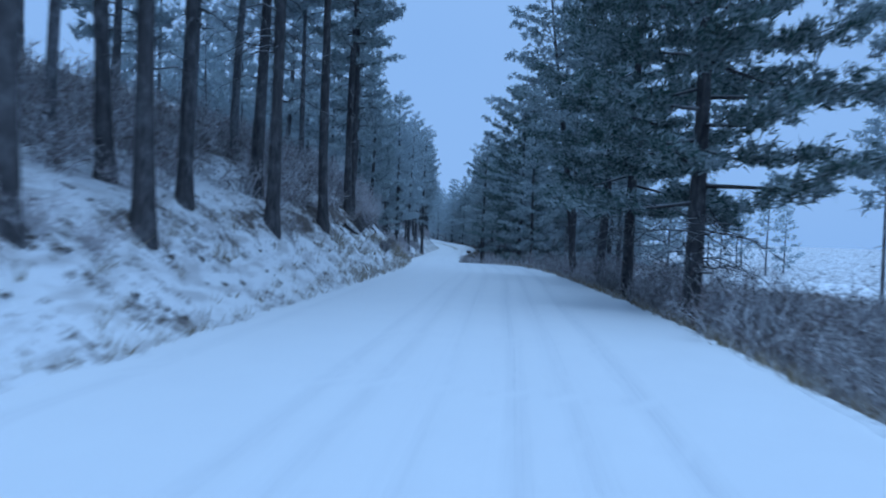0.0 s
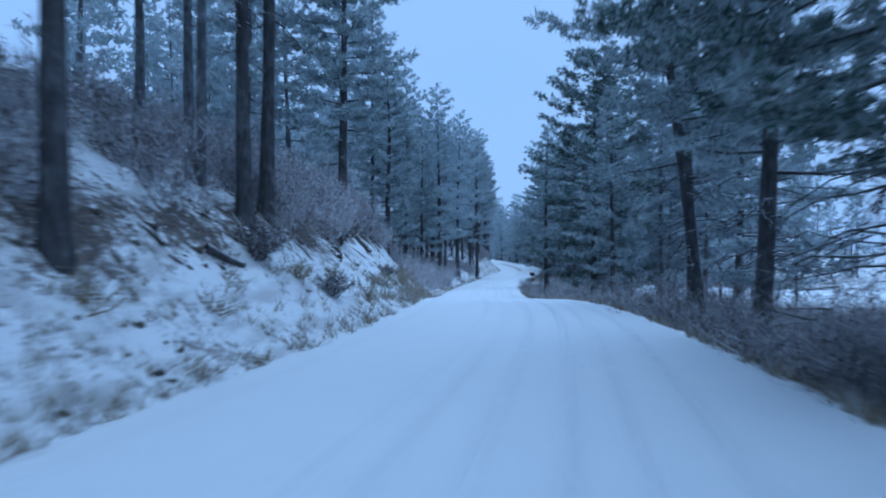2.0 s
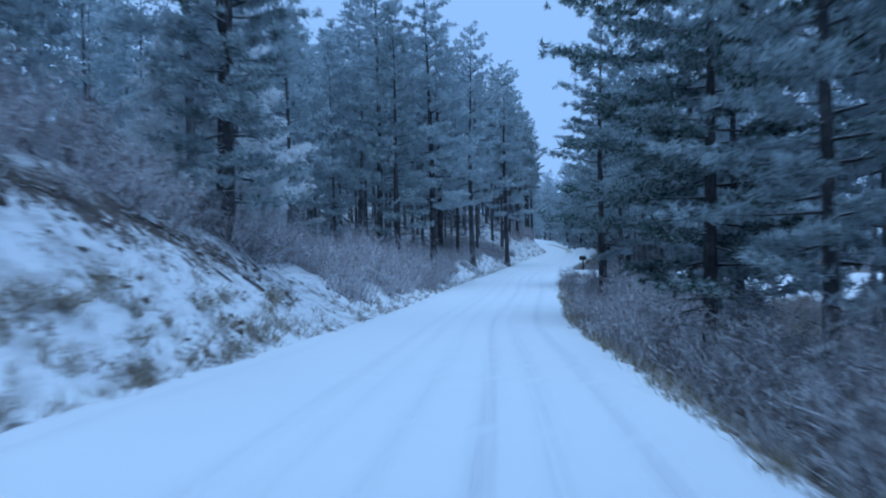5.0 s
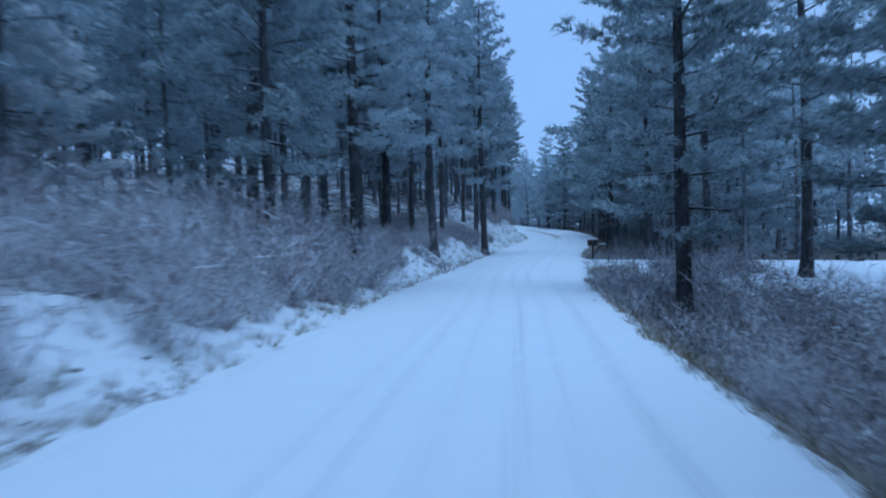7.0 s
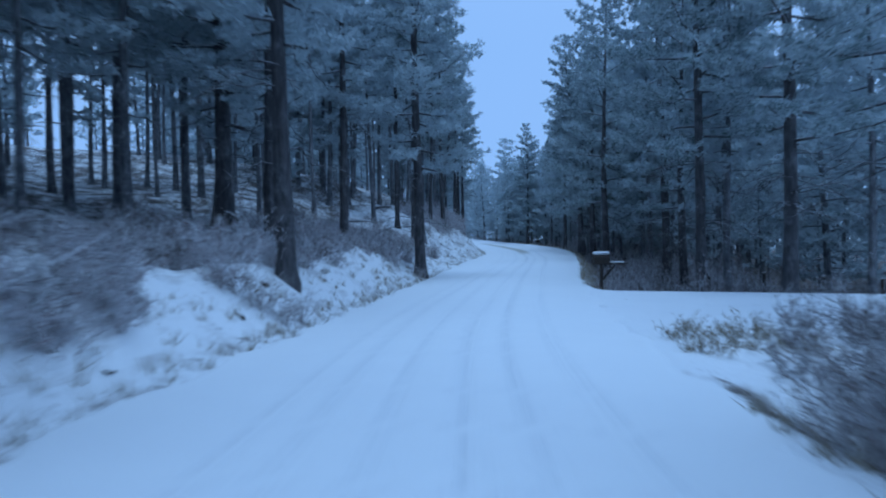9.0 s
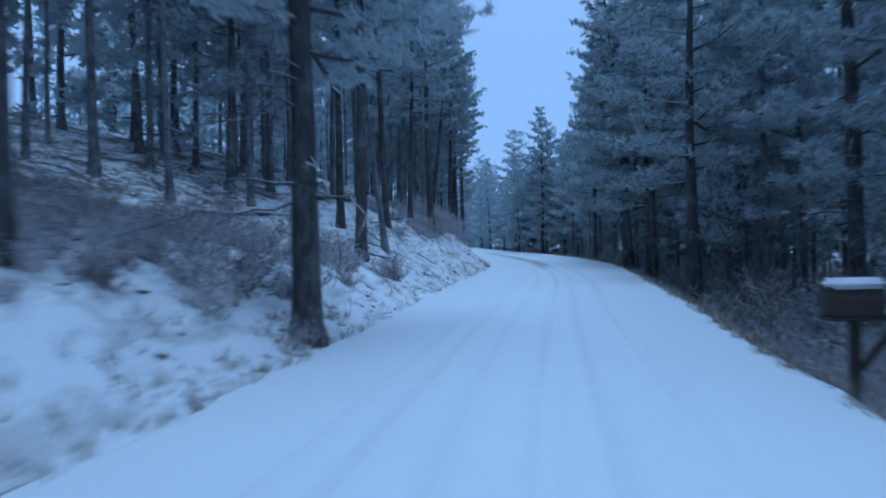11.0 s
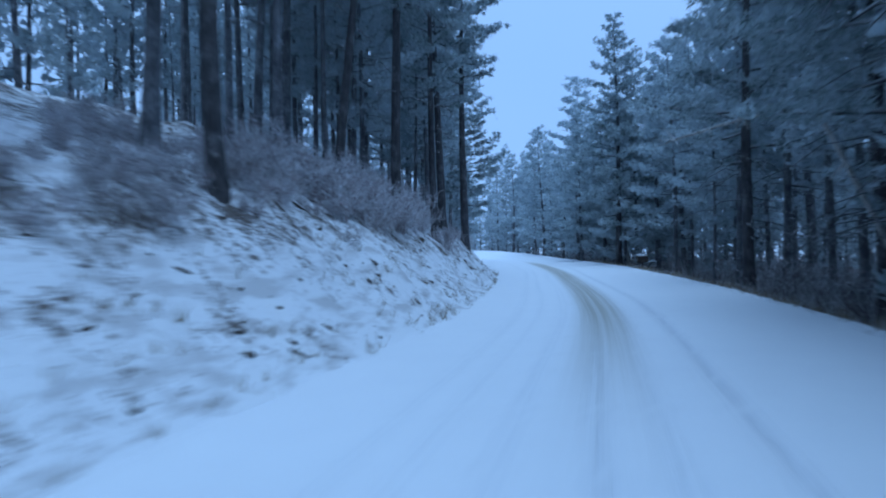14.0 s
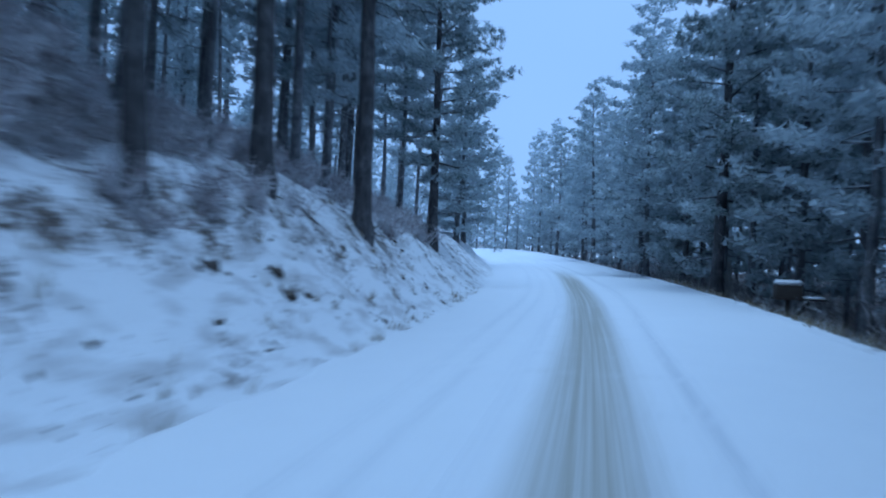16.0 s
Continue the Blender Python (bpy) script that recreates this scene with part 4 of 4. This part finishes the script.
def rubble():
    soup = Soup()
    rng = np.random.default_rng(23)
    shapes = []
    for _ in range(14):
        bm = lump(rng, 1.0)
        bm.verts.ensure_lookup_table()
        shapes.append((np.array([v.co[:] for v in bm.verts]), [[v.index for v in f.verts] for f in bm.faces]))
        bm.free()
    for y0, y1, n, size, low in ((2, 24, 200, 0.045, 0.0), (22, 58, 620, 0.05, 0.0), (58, 112, 200, 0.04, 0.0), (110, 136, 460, 0.042, 0.0), (134, 182, 500, 0.045, 0.0)):
        for _ in range(n):
            y = rng.uniform(y0, y1)
            w = float(np.interp(y, GRID, BANK_W))
            el = float(road_edges(y)[0])
            d = w * (rng.random() ** 0.9) * 1.1 + 0.2
            x = float(road_x(y)) - el - d
            verts, faces = shapes[rng.integers(14)]
            k = min(size * rng.lognormal(0, 0.6), 0.1)
            a = rng.uniform(-0.5, 0.5) + (1.2 if rng.random() < 0.3 else 0)
            turn = np.array([[math.cos(a), -math.sin(a), 0], [math.sin(a), math.cos(a), 0], [0, 0, 1]])
            stretch = np.array([rng.uniform(0.6, 1.6), rng.uniform(1, 2.8), 0.5])
            b = math.atan2(float(height(x - 0.3, y) - height(x + 0.3, y)), 0.6)
            tip = np.array([[math.cos(b), 0, math.sin(b)], [0, 1, 0], [-math.sin(b), 0, math.cos(b)]])
            soup.add((verts * stretch * k) @ turn.T @ tip.T + [x, y, float(height(x, y)) - 0.15 * k], faces)
    for y0, y1, n, grain, slim in ((24, 57, 170, 0.072, 0.6), (134, 170, 130, 0.085, 0.34)):
        for _ in range(n):
            y = rng.uniform(y0, y1)
            d = float(np.interp(y, GRID, BANK_W)) * rng.normal(0.74 if slim > 0.5 else 0.95, 0.09)
            x = float(road_x(y)) - float(road_edges(y)[0]) - d
            verts, faces = shapes[rng.integers(14)]
            b = math.atan2(float(height(x - 0.3, y) - height(x + 0.3, y)), 0.6)
            tip = np.array([[math.cos(b), 0, math.sin(b)], [0, 1, 0], [-math.sin(b), 0, math.cos(b)]])
            a = rng.normal(0.5, 0.35)
            turn = np.array([[math.cos(a), -math.sin(a), 0], [math.sin(a), math.cos(a), 0], [0, 0, 1]])
            k = grain * rng.lognormal(0, 0.5)
            soup.add((verts * [rng.uniform(1.5, 3.2), slim, slim * 0.9] * k) @ turn.T @ tip.T + [x, y, float(height(x, y)) - 0.1 * k], faces)
    tagged(new("bank_rubble", soup.mesh("bank_rubble", RUBBLE, True)), "dark stones and clods poking from the snowy bank", "rubble", kind="stuff")


undergrowth()
verge_grass()
rubble()


# ---- single things ----
def bm_mesh(name, bm, mat, smooth_shade=False):
    me = bpy.data.meshes.new(name)
    bm.to_mesh(me)
    bm.free()
    me.materials.append(mat)
    if smooth_shade:
        me.polygons.foreach_set("use_smooth", [True] * len(me.polygons))
    return me


def boxed(size, bevel=0.01, at=(0, 0, 0)):
    bm = bmesh.new()
    bmesh.ops.create_cube(bm, size=1, matrix=Matrix.Translation(at) @ Matrix.Diagonal((*size, 1)))
    if bevel:
        bmesh.ops.bevel(bm, geom=bm.edges[:], offset=bevel, segments=2, affect="EDGES")
    return bm


def on_ground(u, y, lift=0.0):
    x = float(road_x(y)) + u
    return x, y, float(height(x, y)) + lift


def stump(u, y, wide, high):
    base = new("tree_stump")
    rng = np.random.default_rng(3)
    soup = Soup()
    hs = np.array([-0.2, 0, 0.12, 0.3, high * 0.8, high])
    sides = 16
    flare = wide / 2 * (1 + 0.4 * np.exp(-np.maximum(hs, 0) / 0.18))
    soup.tube(np.stack([0 * hs, 0 * hs, hs], -1), flare[:, None] * (1 + 0.09 * rng.normal(size=(6, sides))), sides)
    part("trunk", soup.mesh("trunk", BARK_STUMP, True), base)
    bm = bmesh.new()
    bmesh.ops.create_uvsphere(bm, u_segments=28, v_segments=8, radius=1)
    for v in bm.verts:
        k = 1 + 0.16 * noise.noise(v.co * 2.6)
        drip = max(0.0, noise.noise(v.co * 3.7)) * 0.1
        v.co = Vector((v.co.x * wide * 0.53 * k, v.co.y * wide * 0.5 * k, high + 0.02 + v.co.z * 0.07 if v.co.z > -0.05 else high - 0.03 - drip))
    part("snow_cap", bm_mesh("snow_cap", bm, SNOWCAP, True), base, "ragged cap of fresh snow")
    x, y, z = on_ground(u, y)
    base.matrix_basis = pose(x, y, z, 2, 5, 20)
    tagged(base, "old tree stump with a cap of fresh snow on the verge", "stump", kind="thing")


def mailbox(u, y, spin, high=1.0, arm=0.55):
    base = new("mailbox")
    part("post", bm_mesh("post", boxed((0.11, 0.11, high + 0.4), 0.012, (0, 0, high / 2 - 0.2)), DARK_WOOD), base)
    lean = bm_mesh("brace", boxed((0.07, 0.07, 0.75), 0.01), DARK_WOOD)
    slant = part("brace", lean, base)
    slant.matrix_basis = pose(0.3, 0, high - 0.32, 0, 40, 0)
    part("shelf", bm_mesh("shelf", boxed((1.25, 0.3, 0.05), 0.008, (0.28, 0, high + 0.02)), DARK_WOOD), base)
    part("shelf_snow", bm_mesh("shelf_snow", boxed((0.5, 0.3, 0.05), 0.02, (0.62, 0, high + 0.07)), SNOWCAP, True), base, "thin strip of snow")
    bm = bmesh.new()
    outline = [(-0.15, 0), (0.15, 0)] + [(0.15 * math.cos(a), 0.2 + 0.15 * math.sin(a)) for a in np.linspace(0, math.pi, 9)]
    rings = [[bm.verts.new((x, yy, high + 0.05 + zz)) for yy, zz in outline] for x in (-0.3, 0.3)]
    for i in range(len(outline)):
        j = (i + 1) % len(outline)
        bm.faces.new((rings[0][i], rings[0][j], rings[1][j], rings[1][i]))
    bm.faces.new(rings[0][::-1])
    bm.faces.new(rings[1])
    bmesh.ops.recalc_face_normals(bm, faces=bm.faces[:])
    box = part("box", bm_mesh("box", bm, DARK_WOOD), base, "dark metal mailbox body")
    part("door_flap", bm_mesh("door_flap", boxed((0.02, 0.28, 0.3), 0.008, (-0.315, 0, high + 0.22)), DARK_WOOD), box)
    bm = boxed((0.66, 0.34, 0.13), 0.05, (0, 0, high + 0.44))
    part("snow_cap", bm_mesh("snow_cap", bm, SNOWCAP, True), box, "thick cap of snow")
    x, yy, z = on_ground(u, y)
    base.matrix_basis = pose(x, yy, z, 0, 0, spin)
    tagged(base, "dark mailbox with snow on top on a wooden post", "mailbox", "mailboxes at the road", "thing")


def log(a, b, thick, label, name="fallen_log"):
    ends = np.array([on_ground(*a), on_ground(*b)], float)
    s = np.linspace(0, 1, 8)
    mid = ends[0] + (ends[1] - ends[0]) * s[:, None]
    mid[:, 2] = np.array([float(height(p[0], p[1])) for p in mid]) * 0.4 + mid[:, 2] * 0.6 + thick * 0.35
    rng = np.random.default_rng(int(abs(a[1]) * 10))
    soup = Soup()
    soup.tube(mid - mid[0], thick / 2 * np.linspace(1.1, 0.55, 8)[:, None] * (1 + 0.1 * rng.normal(size=(8, 8))), 8)
    for _ in range(4):
        f = rng.integers(1, 7)
        p = mid[f] - mid[0]
        soup.blades(p[None], (p + unit(rng.normal(size=3) + [0, 0, 0.4]) * thick * 3)[None], [thick * 0.25], rng)
    ob = new(name, soup.mesh(name, BARK, True))
    ob.location = mid[0]
    tagged(ob, label, "log", "fallen wood", "thing")


def rock(u, y, size, seed):
    rng = np.random.default_rng(seed)
    ob = new("rock", bm_mesh("rock", lump(rng, size, 1), RUBBLE, True))
    x, y, z = on_ground(u, y, -size * 0.12)
    slope = math.atan2(float(height(x - 0.4, y) - height(x + 0.4, y)), 0.8)
    ob.matrix_basis = pose(x, y, z) @ Matrix.Rotation(slope, 4, "Y") @ Matrix.Rotation(rng.uniform(0, 6.28), 4, "Z")
    tagged(ob, "dark stone half buried in the snowy bank", "rock", "stones on the bank", "thing")


stump(4.9, 66.8, 0.7, 0.6)
mailbox(4.55, 106.6, 8, 1.06)
mailbox(6.2, 175.6, 15, 0.58)
log((-10.3, 128.6), (-10.7, 137.4), 0.3, "long fallen log dusted with snow on the hillside")
log((-10.2, 117.2), (-8.9, 123.4), 0.22, "thin fallen log on the snowy forest floor")
log((-5.9, 121.6), (-5.4, 123.2), 0.14, "short dark log lying at the foot of a pine")
log((-5.5, 130.1), (-4.6, 130.6), 0.09, "dark stick lying on the snowy bank", "fallen_branch")
log((-5.35, 55.3), (-5.05, 56.0), 0.1, "dark stick lying on the snowy bank", "fallen_branch")
log((-3.5, 60.6), (-3.35, 61.6), 0.07, "dark stick at the edge of the road", "fallen_branch")
log((-3.9, 155.0), (-4.1, 156.0), 0.08, "dark stick lying on the snowy bank", "fallen_branch")
log((3.5, 79.0), (3.9, 79.5), 0.05, "thin twig at the edge of the road", "fallen_branch")
log((-5.5, 27.0), (-5.1, 27.7), 0.16, "short dark log lying on the snowy bank")
for i, (u, y, size) in enumerate(((-3.75, 34.4, 0.16), (-5.2, 26.4, 0.22), (-5.85, 31.5, 0.3), (-5.9, 33.0, 0.26), (-5.5, 35.0, 0.3), (-6.0, 37.5, 0.35), (-5.7, 40.2, 0.3), (-5.6, 43.0, 0.34), (-5.4, 45.5, 0.26),
                                  (-5.1, 48.5, 0.24), (-4.9, 20.2, 0.2), (-4.4, 17.5, 0.22), (-4.3, 14.9, 0.14), (-5.0, 11.4, 0.2), (-5.2, 137.0, 0.2), (-5.4, 141.5, 0.24), (-5.6, 147.3, 0.26),
                                  (-3.9, 126.5, 0.16), (-3.8, 121.8, 0.2), (-4.0, 119.6, 0.22), (-5.3, 160.5, 0.3), (-5.2, 158.0, 0.36), (-5.4, 154.0, 0.36), (-5.0, 163.5, 0.3))):
    rock(u, y, size * 0.45, 100 + i)


def leaning_snag(foot, bend, tip, thick):
    """A dead frosted pole that leans out of the wood."""
    points = np.array([foot, bend, tip], float)
    points[:, 0] += road_x(points[:, 1])
    points[:, 2] += road_z(points[:, 1])
    points[0, 2] = float(height(points[0, 0], points[0, 1])) - 0.1
    s = np.linspace(0, 2, 9)
    path = np.stack([np.interp(s, [0, 1, 2], points[:, k]) for k in range(3)], -1) - points[0]
    path[:, 2] += 0.25 * np.sin(s / 2 * np.pi)
    soup, rng = Soup(), np.random.default_rng(41)
    soup.tube(path, np.linspace(thick / 2, thick / 6, 9), 7)
    for k in range(26):
        p = path[rng.integers(3, 9)]
        soup.blades(p[None], (p + unit(rng.normal(size=3) + [-0.8, 0, -0.2]) * rng.uniform(0.3, 0.8))[None], [0.05], rng)
    ob = new("leaning_snag", soup.mesh("leaning_snag", PALE_BARK, True))
    ob.location = points[0]
    tagged(ob, "frosted dead pole leaning out of the roadside pines", "dead tree", kind="thing")


leaning_snag((8.4, 150.0, 0.0), (5.9, 150.0, 4.6), (2.9, 150.0, 4.2), 0.16)


def broken_snag(u, y, high, thick):
    """A barkless stub of a dead tree, splintered at the top."""
    rng = np.random.default_rng(51)
    soup = Soup()
    hs = np.linspace(-0.2, high, 8)
    bulge = thick / 2 * np.interp(hs, [-0.2, 0.3 * high, 0.75 * high, high], [0.7, 1.0, 0.75, 0.2])
    soup.tube(np.stack([0.03 * np.sin(hs * 2), 0.02 * np.cos(hs * 3), hs], -1), bulge[:, None] * (1 + 0.12 * rng.normal(size=(8, 9))), 9)
    for k in range(7):
        a = rng.uniform(0, 6.28)
        p = np.array([math.cos(a) * thick * 0.2, math.sin(a) * thick * 0.2, high * rng.uniform(0.7, 0.95)])
        soup.blades(p[None], (p + [0, 0, rng.uniform(0.15, 0.4)])[None], [0.06], rng)
    ob = new("broken_snag", soup.mesh("broken_snag", PALE_BARK, True))
    ob.matrix_basis = pose(*on_ground(u, y), 0, 2, 0)
    tagged(ob, "pale barkless stub of a dead tree at the forest edge", "dead tree", kind="thing")


broken_snag(8.4, 190.0, 2.3, 0.34)


def wire_fence(u0, u1, y, high):
    """Posts with strands of wire and thin stays between them."""
    base = new("wire_fence")
    x0, _, z0 = on_ground(u0, y)
    count = int((u1 - u0) / 2.2)
    feet = []
    for k in range(count + 1):
        x, _, z = on_ground(u0 + 2.2 * k, y)
        feet.append((x - x0, z - z0))
        post = part("post", bm_mesh("post", boxed((0.1, 0.1, high + 0.5), 0.012, (0, 0, high / 2 - 0.15)), DARK_WOOD), base)
        post.matrix_basis = pose(x - x0, 0, z - z0, 0, 1.5 * (-1) ** k, 7 * k)
        cap = part("snow_cap", bm_mesh("snow_cap", boxed((0.11, 0.11, 0.05), 0.02, (0, 0, high + 0.12)), SNOWCAP, True), post, "small cap of snow")
        cap.matrix_basis = Matrix()
    for level in (0.18, 0.42, 0.66, 0.9, high):
        soup = Soup()
        soup.tube([(x, 0.06, z + level) for x, z in feet], [0.008] * len(feet), 4)
        part("wire", soup.mesh("wire", FROST_HAZE_BARK), base)
    stays = Soup()
    for k in range(count * 8):
        f = (k + 0.5) / 8
        x, z = (float(np.interp(f, range(len(feet)), [p[c] for p in feet])) for c in (0, 1))
        stays.tube([(x, 0.06, z + 0.15), (x + 0.01, 0.06, z + 0.6), (x, 0.06, z + high)], [0.007] * 3, 4)
    part("stays", stays.mesh("stays", FROST_HAZE_BARK), base)
    base.matrix_basis = pose(x0, y, z0)
    tagged(base, "frosted wire fence on wooden posts beside the side road", "fence", kind="thing")


wire_fence(9.0, 24.4, 108.6, 1.15)
